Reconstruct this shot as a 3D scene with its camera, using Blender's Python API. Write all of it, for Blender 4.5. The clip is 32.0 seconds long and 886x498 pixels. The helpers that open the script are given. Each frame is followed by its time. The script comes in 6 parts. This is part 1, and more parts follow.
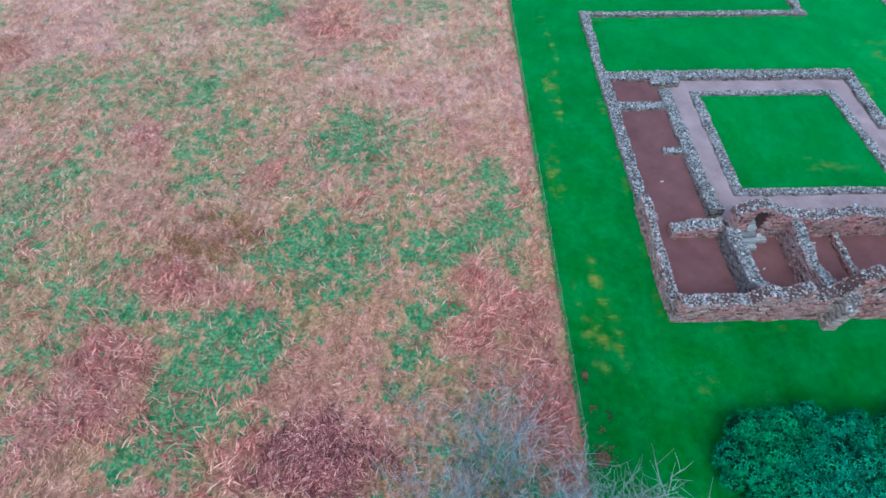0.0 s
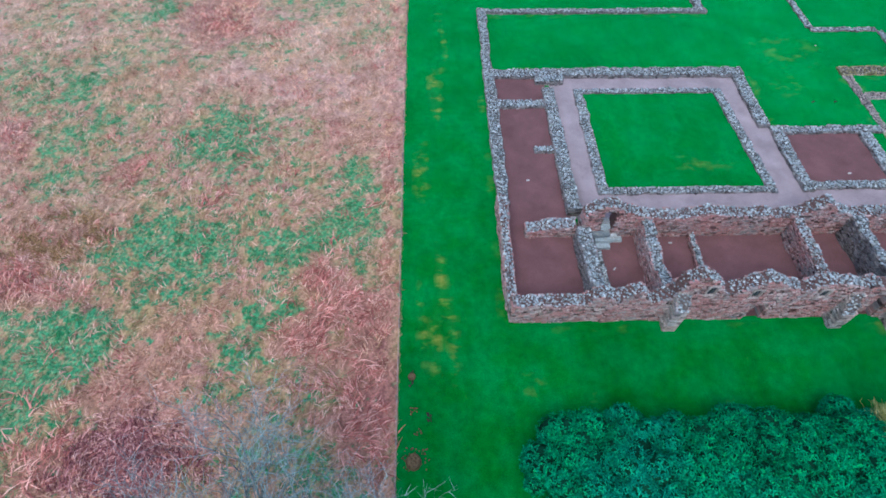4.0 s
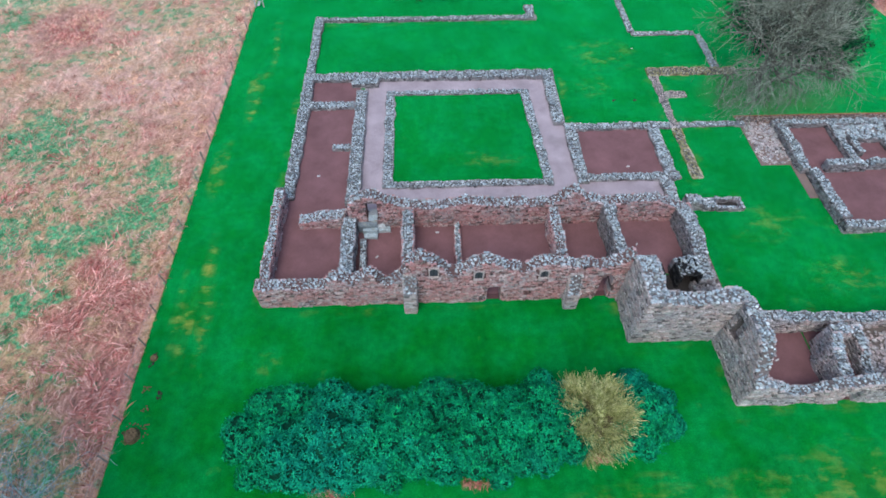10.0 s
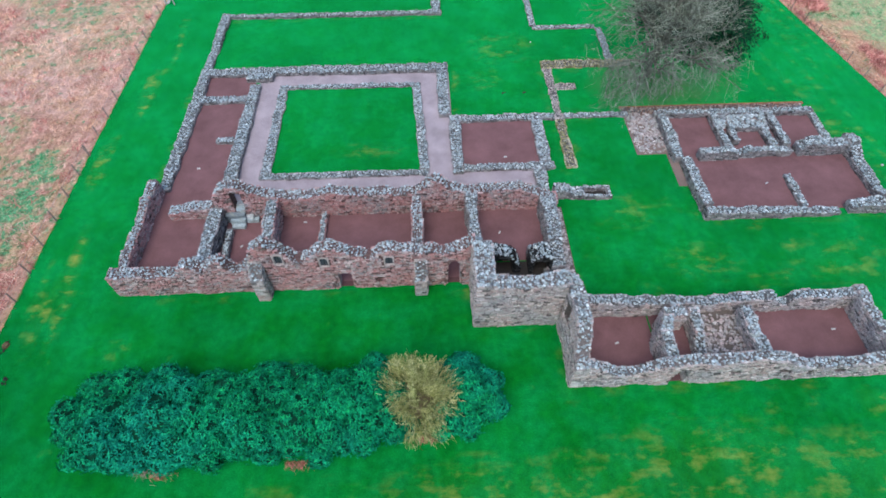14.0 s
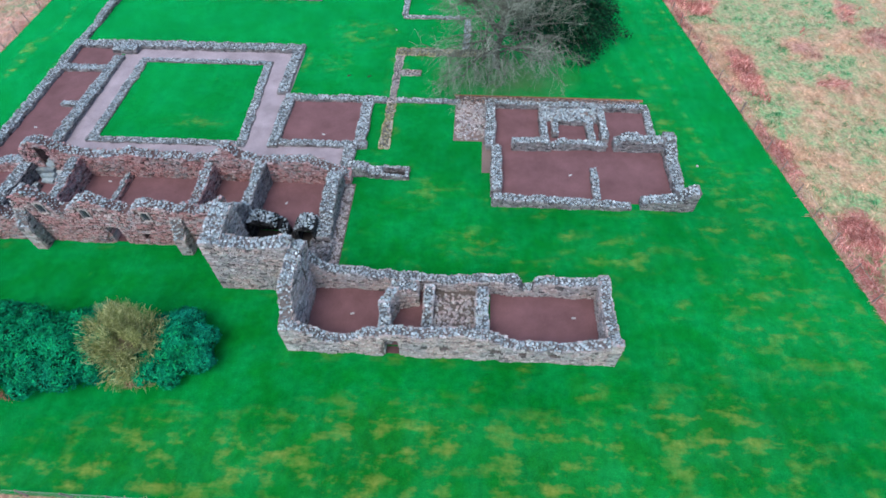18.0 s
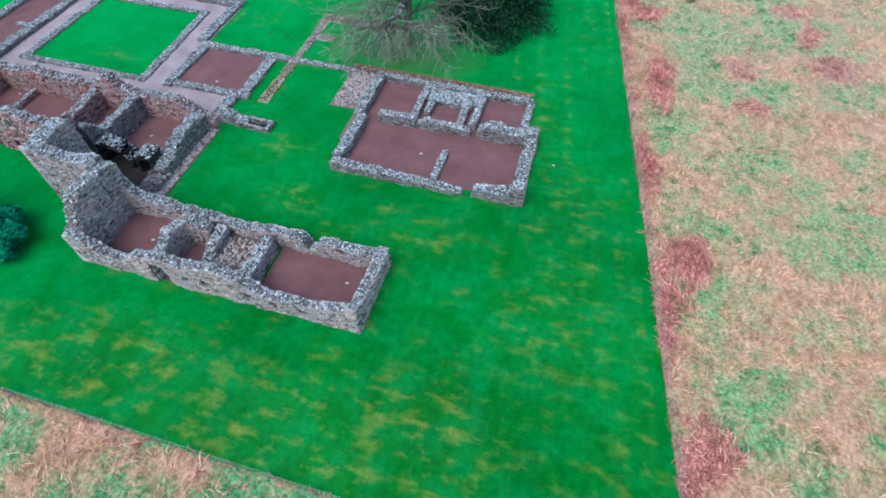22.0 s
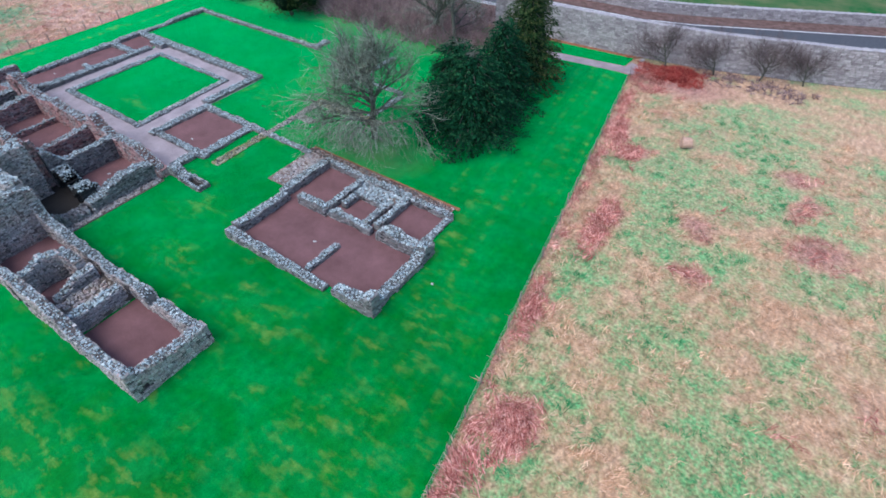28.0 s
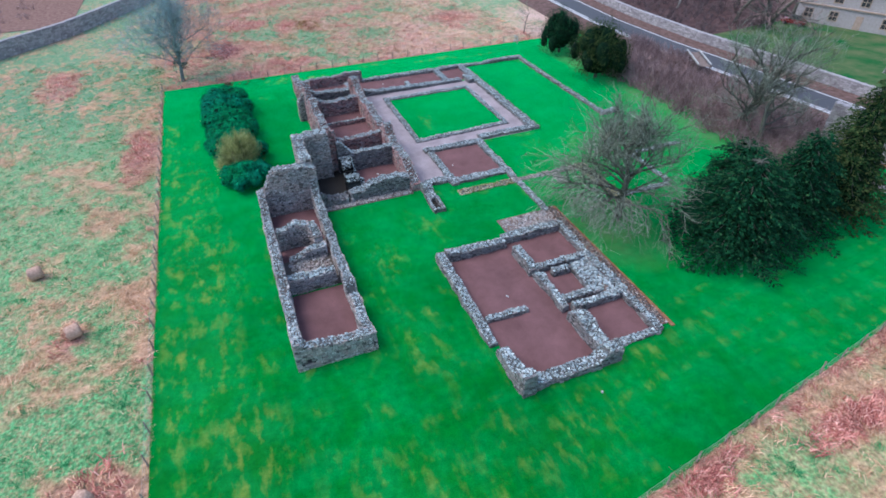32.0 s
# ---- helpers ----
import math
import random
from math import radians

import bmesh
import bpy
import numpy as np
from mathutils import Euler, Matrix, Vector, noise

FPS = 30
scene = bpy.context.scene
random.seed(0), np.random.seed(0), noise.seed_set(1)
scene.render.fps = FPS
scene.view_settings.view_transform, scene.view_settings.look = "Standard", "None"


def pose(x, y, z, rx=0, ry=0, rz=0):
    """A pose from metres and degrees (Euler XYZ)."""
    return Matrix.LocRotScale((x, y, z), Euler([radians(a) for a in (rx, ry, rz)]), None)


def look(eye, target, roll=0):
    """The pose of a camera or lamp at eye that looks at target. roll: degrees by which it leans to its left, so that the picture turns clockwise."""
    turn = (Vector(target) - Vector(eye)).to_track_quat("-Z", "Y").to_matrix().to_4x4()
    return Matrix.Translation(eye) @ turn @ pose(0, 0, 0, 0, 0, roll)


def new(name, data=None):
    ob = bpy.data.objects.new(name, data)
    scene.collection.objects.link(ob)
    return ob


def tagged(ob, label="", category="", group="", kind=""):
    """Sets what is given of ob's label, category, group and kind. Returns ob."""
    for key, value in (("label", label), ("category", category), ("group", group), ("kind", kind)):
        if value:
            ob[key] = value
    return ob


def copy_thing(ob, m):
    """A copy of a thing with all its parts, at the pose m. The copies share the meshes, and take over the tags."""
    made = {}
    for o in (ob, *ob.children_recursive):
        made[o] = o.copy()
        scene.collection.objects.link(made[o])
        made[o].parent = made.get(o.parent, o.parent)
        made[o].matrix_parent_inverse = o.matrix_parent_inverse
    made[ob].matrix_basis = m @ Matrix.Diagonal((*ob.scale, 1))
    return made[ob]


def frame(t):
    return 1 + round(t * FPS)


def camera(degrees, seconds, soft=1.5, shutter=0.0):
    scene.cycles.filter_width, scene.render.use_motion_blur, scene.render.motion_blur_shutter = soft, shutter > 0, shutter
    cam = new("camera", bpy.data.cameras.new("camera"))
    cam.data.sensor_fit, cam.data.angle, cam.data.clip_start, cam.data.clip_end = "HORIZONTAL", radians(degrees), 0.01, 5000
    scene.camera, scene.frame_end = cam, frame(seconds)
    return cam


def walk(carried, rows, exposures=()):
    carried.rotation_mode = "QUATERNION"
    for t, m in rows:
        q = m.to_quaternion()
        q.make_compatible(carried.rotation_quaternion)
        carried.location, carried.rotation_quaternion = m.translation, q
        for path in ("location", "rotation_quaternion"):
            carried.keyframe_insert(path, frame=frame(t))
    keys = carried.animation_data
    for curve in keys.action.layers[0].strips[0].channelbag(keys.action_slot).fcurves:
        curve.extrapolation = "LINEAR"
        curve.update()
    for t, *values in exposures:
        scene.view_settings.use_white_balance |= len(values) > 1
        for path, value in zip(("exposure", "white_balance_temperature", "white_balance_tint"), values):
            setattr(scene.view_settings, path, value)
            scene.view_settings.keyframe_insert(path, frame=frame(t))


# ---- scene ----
cam = camera(79.0, 32.0, 1.75)
PATH = [
    (0, (-0.333, 0.007, 31.163), (-0.294, 1.156, 29.527), 0.6),
    (0.5, (0.605, -0.003, 31.144), (0.643, 1.146, 29.507), 0.6),
    (1, (1.671, 0.057, 31.095), (1.71, 1.205, 29.458), 0.6),
    (1.5, (2.836, 0.111, 31.023), (2.878, 1.258, 29.386), 0.7),
    (2, (4.155, 0.2, 30.96), (4.198, 1.346, 29.321), 0.8),
    (2.5, (5.618, 0.243, 30.934), (5.659, 1.388, 29.295), 0.8),
    (3, (7.07, 0.204, 30.863), (7.113, 1.35, 29.224), 0.9),
    (3.5, (8.566, 0.15, 30.785), (8.609, 1.297, 29.147), 0.9),
    (5.5, (14.821, -0.394, 31.129), (14.868, 0.747, 29.486), 0.8),
    (6, (16.446, -0.521, 31.224), (16.49, 0.616, 29.58), 0.6),
    (6.5, (18.033, -0.712, 31.238), (18.074, 0.433, 29.599), 0.4),
    (7, (19.463, -1.005, 31.21), (19.506, 0.172, 29.593), 0.3),
    (7.5, (20.765, -1.336, 31.237), (20.811, -0.15, 29.628), 0.4),
    (8, (22.017, -1.628, 31.331), (22.065, -0.443, 29.721), 0.5),
    (8.5, (23.209, -1.913, 31.422), (23.26, -0.729, 29.811), 0.5),
    (9, (24.328, -2.261, 31.42), (24.38, -1.076, 29.81), 0.5),
    (9.5, (25.393, -2.665, 31.438), (25.444, -1.477, 29.829), 0.4),
    (10, (26.394, -3.032, 31.5), (26.444, -1.842, 29.893), 0.4),
    (10.5, (27.337, -3.322, 31.552), (27.389, -2.133, 29.945), 0.4),
    (11, (28.28, -3.55, 31.618), (28.333, -2.362, 30.01), 0.4),
    (11.5, (29.281, -3.779, 31.643), (29.337, -2.592, 30.035), 0.5),
    (12, (30.403, -4.0, 31.649), (30.459, -2.812, 30.041), 0.4),
    (12.5, (31.655, -4.178, 31.642), (31.71, -2.99, 30.034), 0.3),
    (13, (33.026, -4.342, 31.603), (33.08, -3.153, 29.995), 0.2),
    (13.5, (34.659, -4.475, 31.599), (34.71, -3.283, 29.993), 0.0),
    (14, (36.409, -4.556, 31.496), (36.455, -3.363, 29.892), -0.2),
    (14.5, (38.301, -4.679, 31.47), (38.346, -3.488, 29.864), -0.3),
    (16.5, (47.385, -6.227, 31.11), (47.385, -5.021, 29.514), -0.7),
    (17, (50.006, -6.46, 30.96), (49.971, -5.253, 29.366), -0.8),
    (17.5, (52.687, -6.698, 30.78), (52.622, -5.488, 29.189), -0.8),
    (18, (55.39, -6.853, 30.544), (55.308, -5.641, 28.956), -0.7),
    (18.5, (58.059, -6.901, 30.255), (57.967, -5.685, 28.669), -0.6),
    (19, (60.674, -6.877, 30.004), (60.546, -5.66, 28.422), -0.5),
    (19.5, (63.128, -6.807, 29.935), (62.994, -5.593, 28.351), -0.2),
    (20, (65.486, -6.729, 29.89), (65.326, -5.522, 28.303), -0.0),
    (20.5, (67.81, -6.725, 29.789), (67.604, -5.525, 28.202), -0.1),
    (21, (70.052, -6.54, 29.648), (69.785, -5.355, 28.059), -0.2),
    (21.5, (72.227, -6.249, 29.56), (71.914, -5.078, 27.97), -0.4),
    (22, (74.298, -5.724, 29.464), (73.949, -4.566, 27.871), -0.5),
    (22.5, (76.342, -4.953, 29.403), (75.892, -3.829, 27.81), -0.6),
    (23, (78.304, -4.006, 29.339), (77.789, -2.911, 27.747), -0.6),
    (23.5, (80.035, -2.885, 29.295), (79.491, -1.804, 27.702), -0.7),
    (24, (81.495, -1.821, 29.244), (80.879, -0.778, 27.652), -0.8),
    (24.5, (82.877, -0.793, 29.23), (82.219, 0.227, 27.64), -0.8),
    (25, (84.059, 0.208, 29.215), (83.386, 1.221, 27.627), -0.8),
    (25.5, (85.155, 1.091, 29.266), (84.443, 2.137, 27.718), -0.7),
    (26, (86.155, 1.932, 29.353), (85.408, 3.017, 27.848), -0.7),
    (26.5, (87.112, 2.796, 29.454), (86.341, 3.902, 27.976), -0.7),
    (28.5, (90.067, 4.942, 29.083), (89.221, 6.132, 27.717), -0.6),
    (29, (90.398, 5.563, 28.961), (89.458, 6.685, 27.598), -0.5),
    (29.5, (90.6, 6.257, 28.792), (89.486, 7.209, 27.43), -0.3),
    (30, (90.739, 6.875, 28.732), (89.508, 7.676, 27.375), -0.2),
    (30.5, (90.821, 7.393, 28.766), (89.516, 8.131, 27.442), -0.4),
    (31, (90.726, 7.809, 28.812), (89.386, 8.485, 27.49), -0.5),
    (31.5, (90.486, 8.296, 28.869), (89.067, 8.912, 27.601), -0.6),
    (32, (90.14, 8.739, 28.822), (88.674, 9.304, 27.584), -0.8),
]
walk(cam, [(t, look(eye, target, roll)) for t, eye, target, roll in PATH],
     exposures=[(0, 0.76, 6260, 11), (3.5, 0.8, 6260, 11), (6, 0.96, 6480, 10), (9, 1.03, 6600, 10), (13, 1.06, 6750, 10), (17, 1.13, 6700, 10), (23, 1.07, 6500, 10), (32, 1.1, 6450, 10)])

# ---- world and light: a bright overcast winter afternoon ----
world = bpy.data.worlds.new("overcast_sky")
scene.world = world
world.use_nodes = True
wn = world.node_tree
sky = wn.nodes.new("ShaderNodeTexSky")
sky.sky_type, sky.sun_disc = "NISHITA", False
sky.sun_elevation, sky.sun_rotation = radians(58), radians(200)
sky.air_density, sky.dust_density, sky.ozone_density = 1.0, 1.5, 1.5
wn.links.new(sky.outputs[0], wn.nodes["Background"].inputs[0])
wn.nodes["Background"].inputs[1].default_value = 0.15
sun_data = bpy.data.lights.new("sun", "SUN")
sun_data.energy, sun_data.angle, sun_data.color = 1.0, radians(40), (1.0, 0.95, 0.9)
sun = new("sun", sun_data)
sun.matrix_world = look((0, 0, 80), (17, 47, 0))

# ---- materials ----
def material(name, rough=0.9, spec=0.2):
    m = bpy.data.materials.new(name)
    m.use_nodes = True
    b = m.node_tree.nodes["Principled BSDF"]
    b.inputs["Roughness"].default_value = rough
    b.inputs["Specular IOR Level"].default_value = spec
    return m, m.node_tree, b


def node(t, kind, **values):
    n = t.nodes.new(kind)
    for k, v in values.items():
        n.inputs[k].default_value = v
    return n


def noise_node(t, scale, detail=4.0, stretch=None, turn=0.0):
    n = node(t, "ShaderNodeTexNoise", Scale=scale, Detail=detail, Roughness=0.6)
    c = t.nodes.new("ShaderNodeNewGeometry")
    if stretch:
        m = t.nodes.new("ShaderNodeMapping")
        m.inputs["Scale"].default_value = stretch
        m.inputs["Rotation"].default_value = (0, 0, turn)
        t.links.new(c.outputs["Position"], m.inputs[0])
        t.links.new(m.outputs[0], n.inputs["Vector"])
    else:
        t.links.new(c.outputs["Position"], n.inputs["Vector"])
    return n.outputs["Fac"]


def ramp(t, fac, stops):
    r = t.nodes.new("ShaderNodeValToRGB")
    e = r.color_ramp.elements
    while len(e) < len(stops):
        e.new(0.5)
    for k, (p, c) in zip(e, stops):
        k.position, k.color = p, (*c, 1)
    t.links.new(fac, r.inputs[0])
    return r.outputs[0]


def mix(t, fac, a, b, mode="MIX"):
    n = t.nodes.new("ShaderNodeMix")
    n.data_type, n.blend_type = "RGBA", mode
    for sock, v in ((n.inputs["Factor"], fac), (n.inputs["A"], a), (n.inputs["B"], b)):
        if isinstance(v, (int, float)):
            sock.default_value = v
        elif isinstance(v, tuple):
            sock.default_value = (*v, 1)
        else:
            t.links.new(v, sock)
    return n.outputs["Result"]


def maths(t, op, a, b=0.0):
    n = t.nodes.new("ShaderNodeMath")
    n.operation, n.use_clamp = op, False
    for sock, v in zip(n.inputs, (a, b)):
        if isinstance(v, (int, float)):
            sock.default_value = v
        else:
            t.links.new(v, sock)
    return n.outputs[0]


def attribute(t, name):
    n = t.nodes.new("ShaderNodeAttribute")
    n.attribute_name = name
    return n.outputs["Fac"]


def bump(t, b, height, strength, distance=0.05):
    n = node(t, "ShaderNodeBump", Strength=strength, Distance=distance)
    t.links.new(height, n.inputs["Height"])
    t.links.new(n.outputs[0], b.inputs["Normal"])


def base(t, b, colour):
    t.links.new(colour, b.inputs["Base Color"])


def grey(v):
    return (v, v, v)


def stone_material(name, stops, single, lichen=0.25, tint=(0.26, 0.3, 0.27), patches=None):
    """Rubble stone: one colour a stone, mottled, with pale lichen. single: each stone is an object of its own."""
    m, t, b = material(name, 0.92, 0.15)
    if single:
        rnd = t.nodes.new("ShaderNodeObjectInfo").outputs["Random"]
    else:
        rnd = t.nodes.new("ShaderNodeNewGeometry").outputs["Random Per Island"]
    col = ramp(t, rnd, stops)
    if patches:
        col = mix(t, ramp(t, noise_node(t, 0.55, 5.0, (1.0, 1.0, 1.5)), [(0.44, grey(0)), (0.58, grey(0.85))]), col, ramp(t, rnd, patches))
    fine = noise_node(t, 14.0, 6.0)
    col = mix(t, 1.0, col, ramp(t, fine, [(0.3, grey(0.5)), (0.7, grey(1.35))]), "MULTIPLY")
    spots = ramp(t, noise_node(t, 3.1, 6.0), [(0.52, grey(0)), (0.66, grey(lichen * 3))])
    col = mix(t, spots, col, tint)
    base(t, b, col)
    bump(t, b, fine, 0.5, 0.03)
    return m


GREY_STOPS = [(0.0, (0.085, 0.1, 0.115)), (0.16, (0.17, 0.215, 0.24)), (0.42, (0.29, 0.375, 0.41)), (0.66, (0.41, 0.505, 0.54)),
              (0.8, (0.255, 0.27, 0.29)), (1.0, (0.59, 0.69, 0.72))]
RED_STOPS = [(0.0, (0.045, 0.038, 0.042)), (0.16, (0.21, 0.14, 0.142)), (0.42, (0.4, 0.235, 0.23)), (0.65, (0.37, 0.325, 0.335)),
             (0.82, (0.18, 0.19, 0.205)), (1.0, (0.57, 0.47, 0.465))]
TAN_STOPS = [(0.0, (0.07, 0.066, 0.07)), (0.16, (0.25, 0.215, 0.21)), (0.45, (0.42, 0.36, 0.345)), (0.65, (0.36, 0.36, 0.365)),
             (0.82, (0.34, 0.25, 0.24)), (1.0, (0.58, 0.54, 0.525))]
ROAD_STOPS = [(0.0, (0.22, 0.2, 0.22)), (0.3, (0.3, 0.28, 0.3)), (0.65, (0.36, 0.335, 0.355)), (1.0, (0.44, 0.42, 0.44))]
STONE_TOP = stone_material("cap_stone", GREY_STOPS, True)
STONE_CAP = stone_material("cap_rubble", GREY_STOPS, False)
ROSE_STOPS = [(0.0, (0.07, 0.045, 0.047)), (0.2, (0.27, 0.14, 0.14)), (0.5, (0.44, 0.22, 0.215)), (0.75, (0.33, 0.2, 0.2)), (1.0, (0.52, 0.36, 0.355))]
ASH_STOPS = [(0.0, (0.05, 0.052, 0.056)), (0.2, (0.2, 0.21, 0.225)), (0.5, (0.34, 0.355, 0.375)), (0.75, (0.24, 0.22, 0.225)), (1.0, (0.52, 0.53, 0.545))]
STONE_RED = stone_material("red_rubble", RED_STOPS, False, 0.15, patches=ROSE_STOPS)
STEP = stone_material("step_stone", GREY_STOPS, True)
STONE_TAN = stone_material("tan_rubble", TAN_STOPS, False, 0.2, patches=ASH_STOPS)
# Less lichened rubble for wall sides, also darkened in colour for their shade.
BROWN_STOPS = [(0.0, (0.045, 0.045, 0.05)), (0.25, (0.13, 0.122, 0.13)), (0.5, (0.21, 0.19, 0.195)), (0.75, (0.15, 0.165, 0.18)), (1.0, (0.32, 0.31, 0.315))]
STONE_SIDE = stone_material("shade_toned_rubble", BROWN_STOPS, False, 0.15)
MOSS_STOPS = [(0.0, (0.06, 0.06, 0.04)), (0.25, (0.2, 0.19, 0.1)), (0.5, (0.34, 0.31, 0.17)), (0.75, (0.3, 0.3, 0.27)), (1.0, (0.5, 0.49, 0.38))]
STONE_MOSS = stone_material("mossy_rubble", MOSS_STOPS, False, 0.2, (0.3, 0.3, 0.12))
RUSSET_STOPS = [(0.0, (0.05, 0.03, 0.025)), (0.3, (0.16, 0.085, 0.065)), (0.6, (0.27, 0.19, 0.16)), (1.0, (0.38, 0.34, 0.32))]
STONE_RUSSET = stone_material("russet_rubble", RUSSET_STOPS, False, 0.1)
STONE_ROAD = stone_material("lilac_rubble", ROAD_STOPS, False, 0.12)


def mortar_material(name, a, b_):
    m, t, b = material(name, 0.95, 0.1)
    n = noise_node(t, 6.0, 8.0)
    base(t, b, ramp(t, n, [(0.3, a), (0.7, b_)]))
    bump(t, b, n, 0.8, 0.08)
    return m


MORTAR = mortar_material("lime_mortar", (0.04, 0.045, 0.048), (0.13, 0.13, 0.132))
MORTAR_RED = mortar_material("red_mortar", (0.06, 0.038, 0.037), (0.16, 0.1, 0.095))
MORTAR_ROAD = mortar_material("lilac_mortar", (0.18, 0.165, 0.175), (0.3, 0.28, 0.295))
MORTAR_TAN = mortar_material("tan_mortar", (0.06, 0.054, 0.055), (0.16, 0.143, 0.14))


def lawn_material():
    """Mown turf: deep green and blue-green in soft patches, with yellowed and worn places."""
    m, t, b = material("mown_grass", 1.0, 0.0)
    b.inputs["Sheen Weight"].default_value = 1.0
    b.inputs["Sheen Roughness"].default_value = 0.45
    b.inputs["Sheen Tint"].default_value = (0.0, 1.0, 0.28, 1)
    broad, fine, tuft = noise_node(t, 0.13, 4.0), noise_node(t, 12.0, 8.0), noise_node(t, 1.9, 6.0)
    patch, streak = noise_node(t, 0.42, 6.0), noise_node(t, 1.3, 5.0, (1.3, 0.3, 1.0), -0.16)
    col = mix(t, ramp(t, patch, [(0.4, grey(0)), (0.62, grey(1))]), ramp(t, broad, [(0.35, (0.0, 0.105, 0.009)), (0.65, (0.0, 0.152, 0.017))]), ramp(t, broad, [(0.35, (0.0, 0.135, 0.024)), (0.65, (0.0, 0.19, 0.038))]))
    col = mix(t, 1.0, col, ramp(t, fine, [(0.25, grey(0.65)), (0.75, grey(1.35))]), "MULTIPLY")
    col = mix(t, 1.0, col, ramp(t, tuft, [(0.3, grey(0.8)), (0.7, grey(1.2))]), "MULTIPLY")
    col = mix(t, 1.0, col, ramp(t, streak, [(0.35, grey(0.93)), (0.65, grey(1.07))]), "MULTIPLY")
    col = mix(t, ramp(t, noise_node(t, 0.6, 8.0), [(0.66, grey(0.0)), (0.78, grey(0.35))]), col, (0.06, 0.21, 0.035))
    broken = maths(t, "MULTIPLY", attribute(t, "dry"), ramp(t, noise_node(t, 0.75, 7.0, (0.7, 1.3, 1.0)), [(0.505, grey(0.03)), (0.66, grey(0.9))]))
    col = mix(t, broken, col, ramp(t, tuft, [(0.3, (0.12, 0.18, 0.022)), (0.7, (0.29, 0.27, 0.06))]))
    worn = maths(t, "MULTIPLY", attribute(t, "litter"), ramp(t, noise_node(t, 0.9, 7.0), [(0.3, grey(0.25)), (0.7, grey(1.0))]))
    col = mix(t, worn, col, (0.12, 0.13, 0.065))
    base(t, b, col)
    bump(t, b, fine, 0.6, 0.06)
    return m


def field_material():
    m, t, b = material("rough_pasture", 0.95, 0.05)
    b.inputs["Sheen Weight"].default_value = 0.4
    b.inputs["Sheen Roughness"].default_value = 0.5
    b.inputs["Sheen Tint"].default_value = (1.0, 0.82, 0.7, 1)
    fine, streak = noise_node(t, 5.0, 9.0), noise_node(t, 2.2, 6.0, (1.0, 0.45, 1.0), 0.5)
    straw = ramp(t, streak, [(0.28, (0.18, 0.078, 0.055)), (0.5, (0.49, 0.25, 0.19)), (0.75, (0.68, 0.41, 0.325))])
    peach = ramp(t, streak, [(0.27, (0.27, 0.15, 0.085)), (0.5, (0.48, 0.29, 0.185)), (0.74, (0.62, 0.42, 0.29))])
    straw = mix(t, ramp(t, noise_node(t, 0.07, 4.0), [(0.42, grey(0)), (0.62, grey(0.75))]), straw, ramp(t, streak, [(0.3, (0.26, 0.14, 0.075)), (0.7, (0.45, 0.28, 0.19))]))
    # Straw lightened where pale is high: distance haze put into the colour.
    straw = mix(t, attribute(t, "pale"), straw, ramp(t, streak, [(0.3, (0.45, 0.285, 0.24)), (0.7, (0.72, 0.525, 0.455))]))
    straw = mix(t, attribute(t, "peach"), straw, peach)
    straw = mix(t, attribute(t, "red"), straw, ramp(t, streak, [(0.3, (0.17, 0.062, 0.06)), (0.7, (0.45, 0.19, 0.172))]))
    olive = ramp(t, streak, [(0.3, (0.15, 0.15, 0.06)), (0.5, (0.33, 0.27, 0.12)), (0.72, (0.52, 0.38, 0.2))])
    halo = maths(t, "MULTIPLY", ramp(t, noise_node(t, 0.5, 6.0), [(0.34, grey(0.25)), (0.6, grey(1))]), ramp(t, attribute(t, "green"), [(0.02, grey(0)), (0.42, grey(0.95))]))
    straw = mix(t, maths(t, "MULTIPLY", halo, maths(t, "SUBTRACT", 1.0, maths(t, "MULTIPLY", attribute(t, "peach"), 0.6))), straw, olive)
    green = ramp(t, fine, [(0.3, (0.004, 0.15, 0.06)), (0.7, (0.03, 0.33, 0.15))])
    green = mix(t, attribute(t, "peach"), green, ramp(t, fine, [(0.3, (0.04, 0.24, 0.075)), (0.7, (0.11, 0.42, 0.16))]))
    edge = maths(t, "ADD", maths(t, "MULTIPLY", attribute(t, "green"), 1.15), maths(t, "SUBTRACT", maths(t, "MULTIPLY", mix(t, attribute(t, "peach"), noise_node(t, 1.15, 5.0), noise_node(t, 0.8, 9.0)), maths(t, "SUBTRACT", 5.2, maths(t, "MULTIPLY", attribute(t, "peach"), 2.6))), maths(t, "SUBTRACT", 3.15, maths(t, "MULTIPLY", attribute(t, "peach"), 1.46))))
    cover = maths(t, "MULTIPLY", ramp(t, maths(t, "MULTIPLY", edge, maths(t, "SUBTRACT", 1.0, maths(t, "MULTIPLY", attribute(t, "peach"), 0.66))), [(0.0, grey(0)), (0.32, grey(1))]), maths(t, "SUBTRACT", 1.0, maths(t, "MULTIPLY", attribute(t, "peach"), 0.1)))
    cover = maths(t, "MULTIPLY", cover, ramp(t, noise_node(t, 3.6, 4.0), [(0.38, grey(0.42)), (0.53, grey(1))]))
    col = mix(t, cover, straw, green)
    col = mix(t, 1.0, col, ramp(t, fine, [(0.28, grey(0.45)), (0.72, grey(1.4))]), "MULTIPLY")
    base(t, b, col)
    bump(t, b, fine, 0.8, 0.2)
    return m


